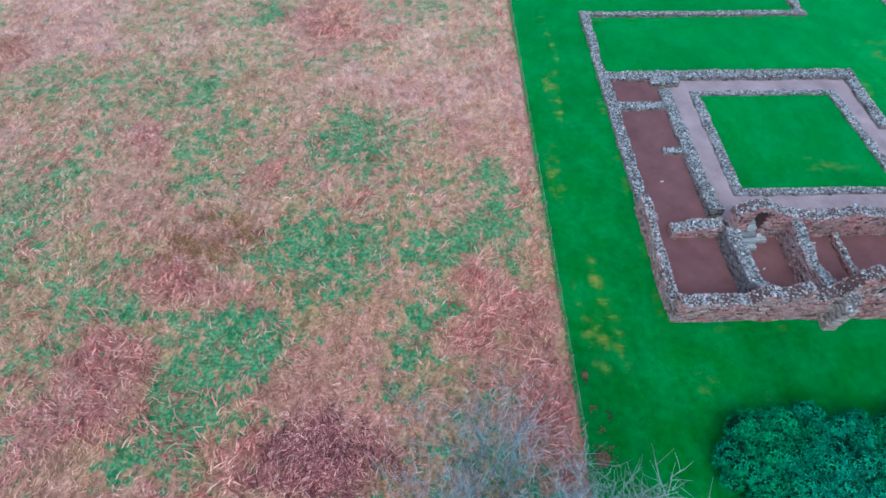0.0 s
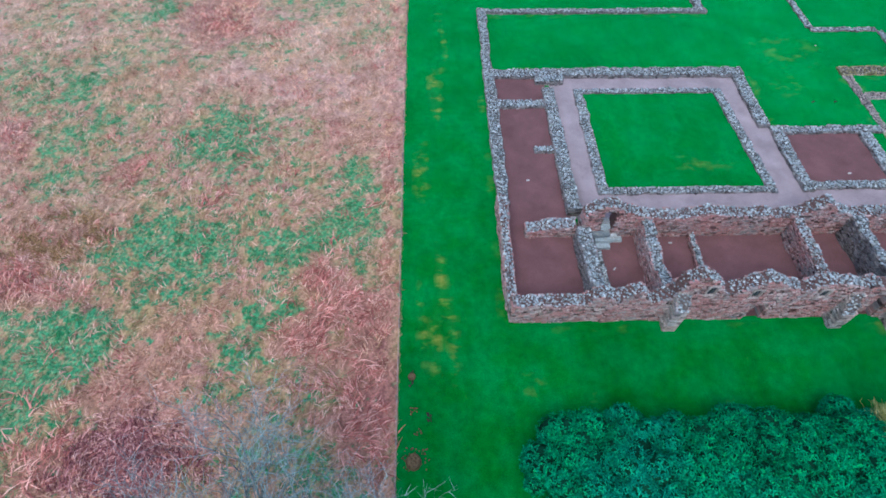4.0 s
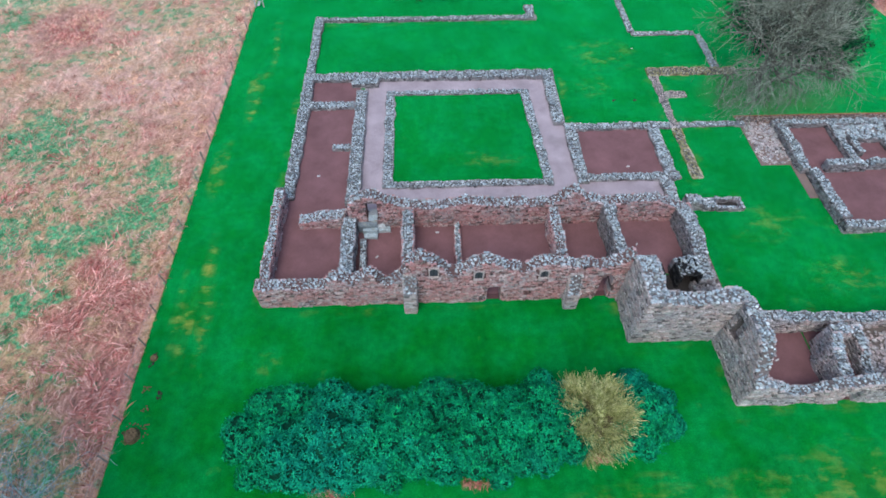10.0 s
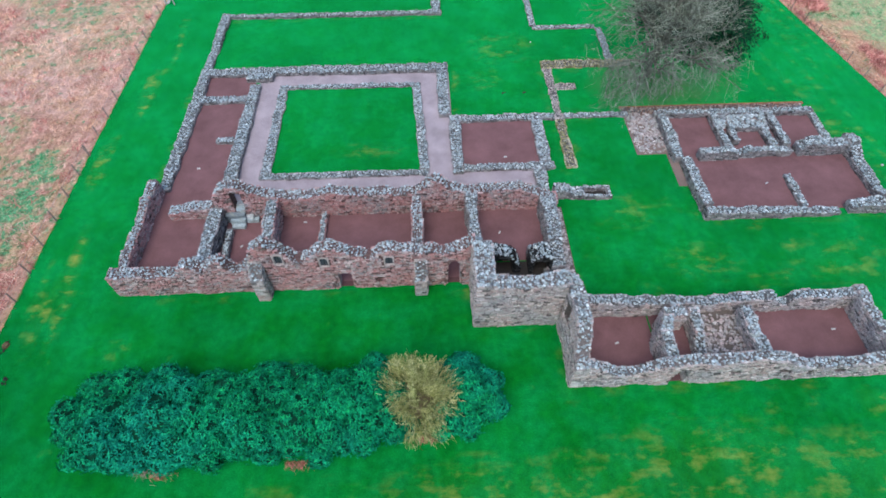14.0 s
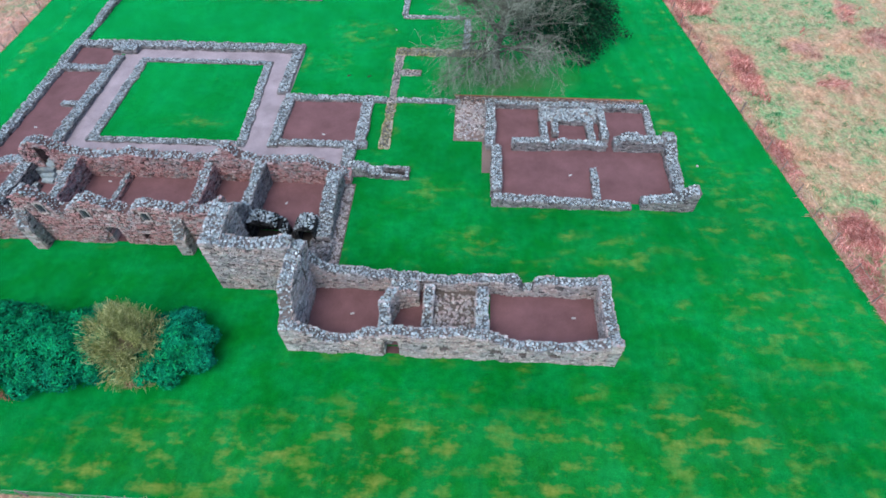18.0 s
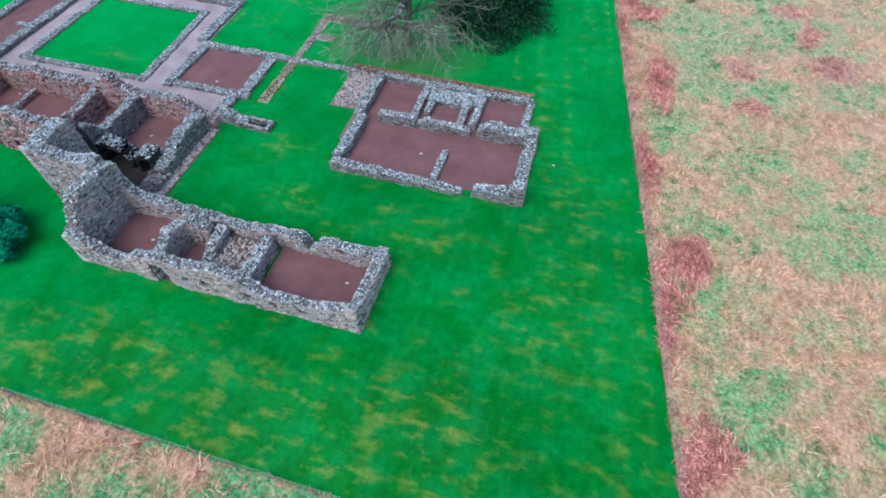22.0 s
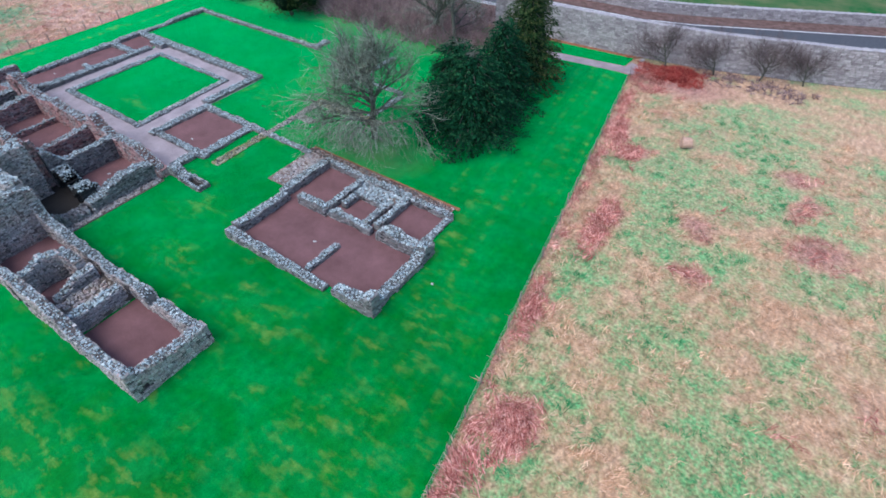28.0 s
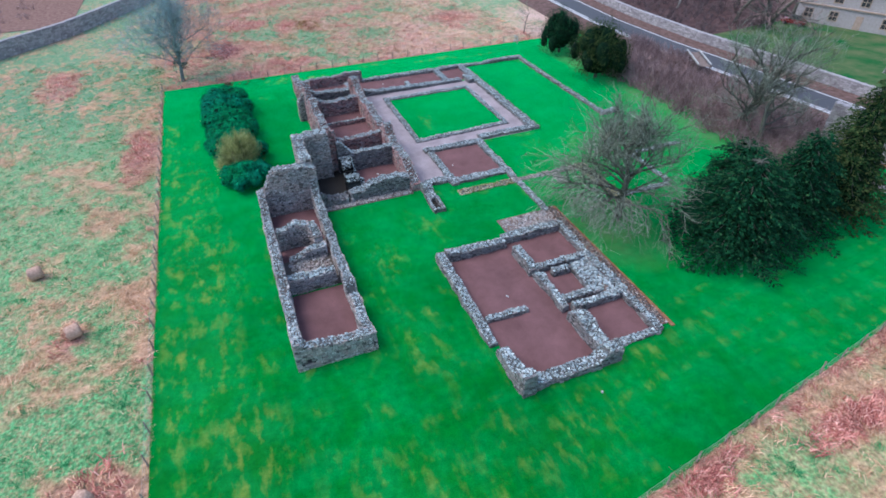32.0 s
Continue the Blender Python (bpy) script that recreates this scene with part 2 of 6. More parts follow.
def gravel_material(name, a, c, stain=0.5):
    m, t, b = material(name, 0.95, 0.1)
    grain, broad = noise_node(t, 24.0, 8.0), noise_node(t, 0.5, 5.0)
    col = ramp(t, grain, [(0.25, a), (0.75, c)])
    col = mix(t, 1.0, col, ramp(t, broad, [(0.3, grey(1 - stain * 0.3)), (0.7, grey(1 + stain * 0.3))]), "MULTIPLY")
    base(t, b, col)
    bump(t, b, grain, 0.4, 0.02)
    return m


def leaf_material(name, stops, rough=0.5, spec=0.35, second=None, patch=(0.7, 0.7, 1.25)):
    m, t, b = material(name, rough, spec)
    rnd = t.nodes.new("ShaderNodeNewGeometry").outputs["Random Per Island"]
    col = ramp(t, rnd, stops)
    if second:
        col = mix(t, ramp(t, noise_node(t, 0.16, 5.0), [(0.42, grey(0)), (0.6, grey(0.75))]), col, ramp(t, rnd, second))
    col = mix(t, 1.0, col, ramp(t, noise_node(t, patch[0], 4.0), [(0.32, grey(patch[1])), (0.68, grey(patch[2]))]), "MULTIPLY")
    base(t, b, col)
    return m


def plain_material(name, a, c, scale=8.0, rough=0.8, spec=0.2, strength=0.4, stretch=None):
    m, t, b = material(name, rough, spec)
    n = noise_node(t, scale, 6.0, stretch)
    base(t, b, ramp(t, n, [(0.3, a), (0.7, c)]))
    bump(t, b, n, strength, 0.02)
    return m


# Near-black rubble: the shade of recesses and sockets is put into its colour.
SHADE_STONE = stone_material("shade_black_rubble", [(0.0, (0.008, 0.009, 0.01)), (0.6, (0.018, 0.02, 0.023)), (1.0, (0.05, 0.055, 0.06))], False, 0.04)
LAWN, FIELD = lawn_material(), field_material()
GRAVEL = gravel_material("red_gravel", (0.118, 0.061, 0.065), (0.175, 0.095, 0.1), 0.7)
PATH_GRAVEL = gravel_material("pink_gravel", (0.24, 0.205, 0.225), (0.34, 0.3, 0.325), 0.8)
# Dark bare earth; under the tower-like block its darkness stands in for shade.
EARTH_SHADE = gravel_material("earth_and_shade", (0.022, 0.021, 0.02), (0.05, 0.046, 0.044))
STRIP = gravel_material("brown_earth", (0.13, 0.095, 0.085), (0.22, 0.17, 0.155))
SILL = gravel_material("dark_red_earth", (0.06, 0.032, 0.033), (0.11, 0.062, 0.064))
COBBLE_BED = gravel_material("earth_bed", (0.07, 0.06, 0.055), (0.15, 0.13, 0.115))
TUFT = leaf_material("dead_grass", [(0.0, (0.2, 0.088, 0.074)), (0.4, (0.45, 0.222, 0.188)), (0.75, (0.66, 0.375, 0.32)), (1.0, (0.88, 0.6, 0.52))], 0.9, 0.1,
                     [(0.0, (0.2, 0.115, 0.05)), (0.4, (0.46, 0.29, 0.15)), (0.75, (0.64, 0.42, 0.24)), (1.0, (0.84, 0.6, 0.41))])
# Bleached blades, coloured lighter to stand in for haze over the far pasture.
TUFT_HAZE = leaf_material("haze_pale_grass", [(0.0, (0.42, 0.235, 0.18)), (0.5, (0.68, 0.44, 0.35)), (1.0, (0.88, 0.65, 0.54))], 0.9, 0.1,
                          [(0.0, (0.42, 0.24, 0.13)), (0.5, (0.68, 0.44, 0.27)), (1.0, (0.88, 0.63, 0.45))])
TUFT_PEACH = leaf_material("bleached_straw", [(0.0, (0.32, 0.17, 0.095)), (0.4, (0.52, 0.305, 0.185)), (0.75, (0.66, 0.42, 0.28)), (1.0, (0.8, 0.57, 0.4))], 0.9, 0.1)
TUFT_RED = leaf_material("dead_bracken", [(0.0, (0.19, 0.05, 0.045)), (0.4, (0.43, 0.148, 0.126)), (0.75, (0.64, 0.285, 0.24)), (1.0, (0.86, 0.52, 0.44))], 0.9, 0.1)
TUFT_GREEN = leaf_material("green_tussock", [(0.0, (0.004, 0.12, 0.035)), (0.5, (0.012, 0.22, 0.08)), (1.0, (0.06, 0.3, 0.12))], 0.9, 0.1)
RHODO = leaf_material("glossy_leaf", [(0.0, (0.0, 0.1, 0.046)), (0.4, (0.0, 0.18, 0.08)), (0.8, (0.001, 0.25, 0.1)), (1.0, (0.004, 0.36, 0.11))], 0.75, 0.04,
                      [(0.0, (0.0, 0.105, 0.085)), (0.5, (0.002, 0.19, 0.135)), (1.0, (0.006, 0.31, 0.19))], patch=(0.9, 0.6, 1.4))
# Darker copy of the leaf colour, for the shade inside the shrubs.
RHODO_IN = leaf_material("shaded_inner_leaf", [(0.0, (0.001, 0.03, 0.016)), (1.0, (0.002, 0.05, 0.026))], 0.8, 0.05)
YEW = leaf_material("yew_needles", [(0.0, (0.002, 0.02, 0.011)), (0.5, (0.004, 0.042, 0.02)), (0.85, (0.01, 0.078, 0.032)), (1.0, (0.035, 0.1, 0.042))], 0.85, 0.04)
YEW_OLD = leaf_material("bronzed_needles", [(0.0, (0.008, 0.03, 0.012)), (0.5, (0.02, 0.06, 0.02)), (1.0, (0.08, 0.095, 0.035))], 0.85, 0.05)
# Near-black needle colour that paints the shade between the sprays.
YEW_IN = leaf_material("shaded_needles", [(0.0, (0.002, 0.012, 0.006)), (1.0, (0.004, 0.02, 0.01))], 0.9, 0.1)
GOLD = leaf_material("yellow_twig", [(0.0, (0.1, 0.13, 0.04)), (0.5, (0.33, 0.365, 0.13)), (1.0, (0.56, 0.57, 0.3))], 0.8, 0.1, patch=(1.3, 0.5, 1.3))
TWIG = leaf_material("lichened_twig", [(0.0, (0.06, 0.068, 0.056)), (0.5, (0.175, 0.2, 0.165)), (1.0, (0.36, 0.42, 0.35))], 0.9, 0.1)
TWIG_BLUE = leaf_material("blue_lichened_twig", [(0.0, (0.14, 0.14, 0.155)), (0.45, (0.18, 0.28, 0.305)), (1.0, (0.32, 0.5, 0.52))], 0.9, 0.1)
TWIG_PINK = leaf_material("bare_shrub_twig", [(0.0, (0.12, 0.078, 0.078)), (0.5, (0.26, 0.18, 0.18)), (1.0, (0.43, 0.33, 0.33))], 0.9, 0.1)
BARK = plain_material("lichened_bark", (0.045, 0.048, 0.042), (0.13, 0.14, 0.118), 5.0, 0.95, 0.1, 0.8)
BARK_BLUE = plain_material("blue_lichened_bark", (0.09, 0.12, 0.13), (0.2, 0.27, 0.28), 5.0, 0.95, 0.1, 0.8)
BIRCH = plain_material("birch_bark", (0.2, 0.18, 0.16), (0.6, 0.56, 0.52), 2.0, 0.9, 0.1)
WOOD = plain_material("weathered_wood", (0.14, 0.105, 0.095), (0.3, 0.24, 0.22), 12.0, 0.9, 0.1)
WIRE = plain_material("galvanised_wire", (0.25, 0.25, 0.25), (0.4, 0.4, 0.4), 8.0, 0.5, 0.5)
ASPHALT = plain_material("asphalt", (0.045, 0.05, 0.062), (0.075, 0.08, 0.095), 3.0, 0.7, 0.3)
PAINT = plain_material("road_paint", (0.5, 0.52, 0.55), (0.75, 0.76, 0.78), 3.0, 0.7, 0.3)
BALE = plain_material("hay", (0.28, 0.17, 0.13), (0.58, 0.4, 0.32), 9.0, 0.95, 0.05, 1.0)
DULL_GRASS = plain_material("dull_grass", (0.004, 0.1, 0.03), (0.12, 0.14, 0.075), 0.25, 1.0, 0.0)
COPING = plain_material("coping_stone", (0.27, 0.265, 0.29), (0.37, 0.36, 0.385), 3.0, 0.95, 0.1)
HARL = plain_material("white_harling", (0.3, 0.275, 0.28), (0.39, 0.36, 0.365), 4.0, 0.95, 0.1)
SLATE = plain_material("slate", (0.06, 0.065, 0.075), (0.13, 0.135, 0.15), 3.0, 0.6, 0.4)
SANDSTONE = plain_material("dressed_sandstone", (0.3, 0.22, 0.18), (0.42, 0.32, 0.27), 4.0, 0.9, 0.1)
SURROUND = plain_material("worn_window_stone", (0.24, 0.21, 0.205), (0.46, 0.42, 0.41), 7.0, 0.9, 0.1)
PALE = plain_material("pale_stone", (0.3, 0.31, 0.32), (0.42, 0.43, 0.43), 6.0, 0.9, 0.1)
DARK = plain_material("dark_glass", (0.02, 0.024, 0.03), (0.05, 0.055, 0.06), 2.0, 0.15, 0.5, 0.0)
LEADED = plain_material("leaded_glass", (0.02, 0.027, 0.036), (0.05, 0.065, 0.08), 9.0, 0.7, 0.2, 0.0)
CARPAINT = plain_material("red_car_paint", (0.2, 0.015, 0.015), (0.25, 0.02, 0.02), 1.0, 0.25, 0.5, 0.0)
STUMP = plain_material("rotten_wood", (0.045, 0.032, 0.02), (0.17, 0.125, 0.07), 9.0, 0.95, 0.05, 0.8)
RUBBER = plain_material("rubber", (0.02, 0.02, 0.02), (0.035, 0.035, 0.035), 8.0, 0.8, 0.2)
LITTER = plain_material("leaf_litter", (0.12, 0.07, 0.06), (0.27, 0.17, 0.15), 1.6, 0.95, 0.05, 0.8)
BRAMBLE = leaf_material("red_bramble", [(0.0, (0.16, 0.022, 0.022)), (0.5, (0.36, 0.05, 0.045)), (1.0, (0.5, 0.17, 0.14))], 0.9, 0.1)
VERGE = plain_material("verge_litter", (0.07, 0.045, 0.042), (0.19, 0.125, 0.115), 1.2, 0.95, 0.05, 0.8)
LITTER_DARK = plain_material("dark_leaf_litter", (0.035, 0.022, 0.024), (0.12, 0.075, 0.075), 0.8, 0.95, 0.05, 0.8)
LITTER_RED = plain_material("russet_bracken", (0.15, 0.07, 0.045), (0.32, 0.17, 0.1), 2.5, 0.95, 0.05, 0.8)

# ---- builders ----
rng = random.Random(7)


def mesh_of(name, verts, faces, mat=None, smooth=False):
    me = bpy.data.meshes.new(name)
    me.from_pydata(verts if isinstance(verts, list) else verts.tolist(), [], faces if isinstance(faces, list) else faces.tolist())
    if mat:
        me.materials.append(mat)
    if smooth:
        me.shade_smooth()
    return me


def put(name, me, parent=None, label="", category="", group="", kind=""):
    ob = new(name, me)
    ob.parent = parent
    return tagged(ob, label, category, group, kind)


def part(name, bm, mat, parent, label=""):
    me = bpy.data.meshes.new(name)
    bm.to_mesh(me)
    bm.free()
    me.materials.append(mat)
    return put(name, me, parent, label)


def box(bm, x0, x1, y0, y1, z0, z1):
    c = [bm.verts.new((x, y, z)) for z in (z0, z1) for x, y in ((x0, y0), (x1, y0), (x1, y1), (x0, y1))]
    for f in ((3, 2, 1, 0), (4, 5, 6, 7), (0, 1, 5, 4), (1, 2, 6, 5), (2, 3, 7, 6), (3, 0, 4, 7)):
        bm.faces.new([c[i] for i in f])


def lump(seed, flat=0.0):
    """A rounded, knocked-about stone inside a unit cube: 26 corners, 24 faces."""
    r = random.Random(seed)
    key, verts = {}, []
    for x in (-1, 0, 1):
        for y in (-1, 0, 1):
            for z in (-1, 0, 1):
                if x or y or z:
                    key[x, y, z] = len(verts)
                    v = Vector((x, y, z))
                    k = {1: 0.51, 2: 0.43, 3: 0.365}[abs(x) + abs(y) + abs(z)]
                    v = Vector((v.x * k, v.y * k, v.z * k)) * r.uniform(0.84, 1.14)
                    verts.append((v.x, v.y, v.z))
    faces = []
    for axis in range(3):
        for side in (-1, 1):
            for i in (-1, 0):
                for j in (-1, 0):
                    quad = []
                    for a, b in ((i, j), (i + 1, j), (i + 1, j + 1), (i, j + 1)):
                        p = [a, b]
                        p.insert(axis, side)
                        quad.append(key[tuple(p)])
                    if (side > 0) == (axis == 1):
                        quad.reverse()
                    faces.append(quad)
    return np.array(verts), np.array(faces)


def block(seed):
    """A roughly squared building stone inside a unit cube, for wall faces."""
    r = random.Random(seed)
    verts = [(x * r.uniform(0.4, 0.52), y * r.uniform(0.42, 0.52), z * r.uniform(0.38, 0.52)) for z in (-1, 1) for x, y in ((-1, -1), (1, -1), (1, 1), (-1, 1))]
    return np.array(verts), np.array([(3, 2, 1, 0), (4, 5, 6, 7), (0, 1, 5, 4), (1, 2, 6, 5), (2, 3, 7, 6), (3, 0, 4, 7)])


def pebble(seed):
    """A small knocked-about stone of twenty faces inside a unit cube."""
    r = random.Random(seed)
    bm = bmesh.new()
    bmesh.ops.create_icosphere(bm, subdivisions=1, radius=0.52)
    bm.verts.ensure_lookup_table()
    verts = [tuple(v.co * r.uniform(0.82, 1.16)) for v in bm.verts]
    faces = [tuple(v.index for v in f.verts) for f in bm.faces]
    bm.free()
    return np.array(verts), np.array(faces)


LUMPS = [lump(i) for i in range(12)]
PEBBLES = [pebble(40 + i) for i in range(14)]
BLOCKS = [block(i) for i in range(16)]
LUMP_MESHES = [mesh_of("stone", v, f, STONE_TOP) for v, f in LUMPS]


def stones_mesh(name, rows, mat, shapes=PEBBLES):
    """One mesh of many stones: rows of place, size and turn (Euler)."""
    vs, fs, n = [], [], 0
    for k, (p, s, e) in enumerate(rows):
        v, f = shapes[(k * 7 + len(rows)) % len(shapes)]
        turn = np.array(Euler(e).to_matrix())
        vs.append((v * np.array(s)) @ turn.T + np.array(p))
        fs.append(f + n)
        n += len(v)
    return mesh_of(name, np.concatenate(vs), np.concatenate(fs), mat)


def profile(points, s):
    """Height at s along rows of (s, height)."""
    return float(np.interp(s, [p[0] for p in points], [p[1] for p in points]))


def rubble_wall(axis, a0, a1, b0, b1, heights, label, faces=None, mortar=None, holes=(), z0=0.0, rough=0.12, cap=0.15, ends=(1, 1), singles=120, name="ruined_wall", slant=(0.0, 0.0), top_stone=None):
    """A ruined rubble wall along x or y from a0 to a1, between b0 and b1 across. heights: one height or rows of (place along, height).
    holes: openings (from, to, sill, head). faces: the material of its sides. slant: how far each end is moved across. top_stone: another material along the top."""
    heights = [(a0, heights), (a1, heights)] if isinstance(heights, (int, float)) else heights
    mortar = mortar or MORTAR
    if max(h for _, h in heights) < 1.2:
        b0, b1 = b0 + 0.06, b1 - 0.06
    seed = (a0 * 3.1, b0 * 1.7, 0)
    ragged = 0.16

    def top(s):
        h = profile(heights, s)
        amount = rough * min(1.0, 0.35 + h * 0.3)
        return max(0.05, h + amount * noise.noise(Vector((s * 1.4 + seed[0], seed[1], 0))) * 2)

    def at(s, w, z):
        side = (w - (b0 + b1) / 2) / (b1 - b0) * 2
        w += slant[0] + (slant[1] - slant[0]) * (s - a0) / (a1 - a0) + side * ragged * noise.noise(Vector((s * 0.9 + seed[0], seed[1] + (4 if side > 0 else 0), 2)))
        return (s, w, z) if axis == "x" else (w, s, z)

    cuts = sorted({a0, a1, *[h[0] for h in holes], *[h[1] for h in holes], *np.arange(a0, a1, 0.45).tolist()})
    cuts = [c for k, c in enumerate(cuts) if k == 0 or c - cuts[k - 1] > 0.01]
    bm = bmesh.new()
    inset = 0.05
    for s0, s1 in zip(cuts, cuts[1:]):
        mid = (s0 + s1) / 2
        spans, low = [], z0
        for h in sorted((h for h in holes if h[0] <= mid <= h[1]), key=lambda h: h[2]):
            if h[2] > low:
                spans.append((low, low, h[2], h[2]))
            low = max(low, h[3])
        t0, t1 = top(s0) - 0.05, top(s1) - 0.05
        if min(t0, t1) > low:
            spans.append((low, low, t0, t1))
        for l0, l1, u0, u1 in spans:
            e0, e1 = (s0 + (0.03 if s0 == a0 else 0)), (s1 - (0.03 if s1 == a1 else 0))
            c = [bm.verts.new(at(s, w, z)) for s, w, z in ((e0, b0 + inset, l0), (e1, b0 + inset, l1), (e1, b1 - inset, l1), (e0, b1 - inset, l0),
                                                          (e0, b0 + inset, u0), (e1, b0 + inset, u1), (e1, b1 - inset, u1), (e0, b1 - inset, u0))]
            for f in ((3, 2, 1, 0), (4, 5, 6, 7), (0, 1, 5, 4), (1, 2, 6, 5), (2, 3, 7, 6), (3, 0, 4, 7)):
                bm.faces.new([c[i] for i in f])
    bmesh.ops.remove_doubles(bm, verts=bm.verts, dist=0.002)
    wall = part(name, bm, mortar, None)
    tagged(wall, label, "wall", "ruined abbey walls")

    def open_at(s, z, m=0.08):
        return any(h[0] - m < s < h[1] + m and h[2] - m < z < h[3] + m for h in holes)

    # loose stones along the top
    r = random.Random(int(abs(a0 * 131 + b0 * 17 + a1)))
    rows, n = [], max(2, round((b1 - b0) / cap))
    s = a0 + cap * 0.4
    while s < a1 - cap * 0.2:
        step = cap * r.uniform(0.8, 1.25)
        for k in range(n):
            w = b0 + (b1 - b0) * (k + 0.5 + r.uniform(-0.2, 0.2)) / n
            ss = min(max(s + r.uniform(-0.1, 0.1), a0 + cap * 0.45), a1 - cap * 0.45)
            z = top(min(max(ss, a0), a1))
            if open_at(ss, z, 0) and z > 0.3:
                continue
            grow = r.choice((0.65, 0.8, 0.95, 1.05, 1.3))
            size = (step * r.uniform(0.85, 1.15) * grow, (b1 - b0) / n * r.uniform(0.85, 1.1) * grow, cap * r.uniform(0.4, 0.75))
            w = min(max(w, b0 + size[1] * 0.42), b1 - size[1] * 0.42)
            rows.append((at(ss, w, z - 0.02 + r.uniform(-0.05, 0.06)), size if axis == "x" else (size[1], size[0], size[2]),
                         (r.uniform(-0.2, 0.2), r.uniform(-0.2, 0.2), r.uniform(-0.6, 0.6))))
        s += step
    r.shuffle(rows)
    singles = 0 if top_stone else singles
    for k, (p, size, e) in enumerate(rows[:singles]):
        ob = new("stone", LUMP_MESHES[k % len(LUMP_MESHES)])
        ob.parent = wall
        ob.location, ob.scale, ob.rotation_euler = p, size, e
    if rows[singles:]:
        put("cap_rubble", stones_mesh("cap_rubble", rows[singles:], top_stone or STONE_CAP), wall, kind="stuff")
    # coursed stones on the faces
    rows = []
    most = max(h for _, h in heights)
    tall = most > 0.75
    sides = [(b0 + 0.03, 0), (b1 - 0.03, 0)]
    for w, _ in sides:
        z = z0 + 0.1
        while z < most + 0.1:
            course = r.choice((0.065, 0.08, 0.1, 0.13, 0.17)) if tall else 0.13
            s = a0
            while s < a1:
                length = r.uniform(0.1, 0.22) if r.random() < 0.5 else r.uniform(0.22, 0.48)
                ss, zz = s + length / 2, z + course / 2 - 0.1
                if zz < top(min(ss, a1)) - 0.05 and ss < a1 - 0.05 and not any(h[0] - length * 0.45 < ss < h[1] + length * 0.45 and h[2] - course * 0.4 < zz < h[3] + course * 0.4 for h in holes):
                    size = (length * r.uniform(0.8, 0.98), r.uniform(0.09, 0.22), course * r.uniform(0.72, 1.0))
                    zz += r.uniform(-0.02, 0.02)
                    rows.append((at(ss, w, zz), size if axis == "x" else (size[1], size[0], size[2]), (r.uniform(-0.05, 0.05), r.uniform(-0.05, 0.05), r.uniform(-0.04, 0.04))))
                s += length
            z += course
    for s, on in zip((a0 + 0.03, a1 - 0.03), ends):
        z = z0 + 0.1
        while on and z < top(s):
            course, w = r.uniform(0.11, 0.22), b0
            while w < b1 - 0.1:
                length = min(r.uniform(0.22, 0.6), b1 - w)
                zz = z + course / 2 - 0.1
                if zz < top(s) - 0.03:
                    size = (r.uniform(0.12, 0.2), length, course)
                    rows.append((at(s, w + length / 2, zz), size if axis == "x" else (size[1], size[0], size[2]), (0, 0, r.uniform(-0.05, 0.05))))
                w += length
            z += course
    # jambs, sills and heads of the openings
    for h in holes:
        if h[1] - h[0] < 0.85:
            continue
        for s in (h[0], h[1]):
            z = max(z0, h[2])
            while z < min(h[3], top(s)):
                c = r.uniform(0.18, 0.3)
                size = (0.2, (b1 - b0) * 0.98, c)
                rows.append((at(s, (b0 + b1) / 2, z + c / 2), size if axis == "x" else (size[1], size[0], size[2]), (0, 0, 0)))
                z += c
    if rows:
        put("masonry", stones_mesh("masonry", rows, faces or STONE_SIDE, BLOCKS), wall, kind="stuff")
    return wall


def slab(name, x0, x1, y0, y1, z0, z1, mat, label, kind="structure", category="floor"):
    bm = bmesh.new()
    nx, ny = max(1, int((x1 - x0) / 0.8)), max(1, int((y1 - y0) / 0.8))
    grid = [[bm.verts.new((x0 + (x1 - x0) * i / nx, y0 + (y1 - y0) * j / ny, z1 + 0.012 * noise.noise(Vector((i * 0.7 + x0, j * 0.7 + y0, 0))))) for j in range(ny + 1)] for i in range(nx + 1)]
    for i in range(nx):
        for j in range(ny):
            bm.faces.new((grid[i][j], grid[i + 1][j], grid[i + 1][j + 1], grid[i][j + 1]))
    rim = [e for e in bm.edges if e.is_boundary]
    down = bmesh.ops.extrude_edge_only(bm, edges=rim)["geom"]
    for v in down:
        if isinstance(v, bmesh.types.BMVert):
            v.co.z = z0
    bmesh.ops.recalc_face_normals(bm, faces=bm.faces)
    ob = part(name, bm, mat, None)
    return tagged(ob, label, category, kind=kind)


def tube(vs, fs, points, radii, sides):
    """Adds a tapered tube through points to lists of vertices and faces."""
    start = len(vs)
    for k, (p, rad) in enumerate(zip(points, radii)):
        d = (points[min(k + 1, len(points) - 1)] - points[max(k - 1, 0)]).normalized()
        u = d.orthogonal().normalized()
        w = d.cross(u)
        for j in range(sides):
            a = 2 * math.pi * j / sides
            vs.append(tuple(p + (u * math.cos(a) + w * math.sin(a)) * rad))
    for k in range(len(points) - 1):
        for j in range(sides):
            a, b = start + k * sides + j, start + k * sides + (j + 1) % sides
            fs.append((a, b, b + sides, a + sides))
    fs.append(tuple(range(start + sides - 1, start - 1, -1)))
    fs.append(tuple(range(start + (len(points) - 1) * sides, start + len(points) * sides)))

# ---- ground: pasture to the horizon, the mown lawn inside the fence ----
def east_fence(y):
    """x of the east fence, which runs aslant."""
    return 84.7 - 0.163 * (y + 1.2)


def blob(x, y, spots):
    return max((min(1.0, 1.6 * max(0.0, 1 - math.hypot((x - px) / rx, (y - py) / ry))) for px, py, rx, ry in spots if abs(x - px) < rx and abs(y - py) < ry), default=0.0)


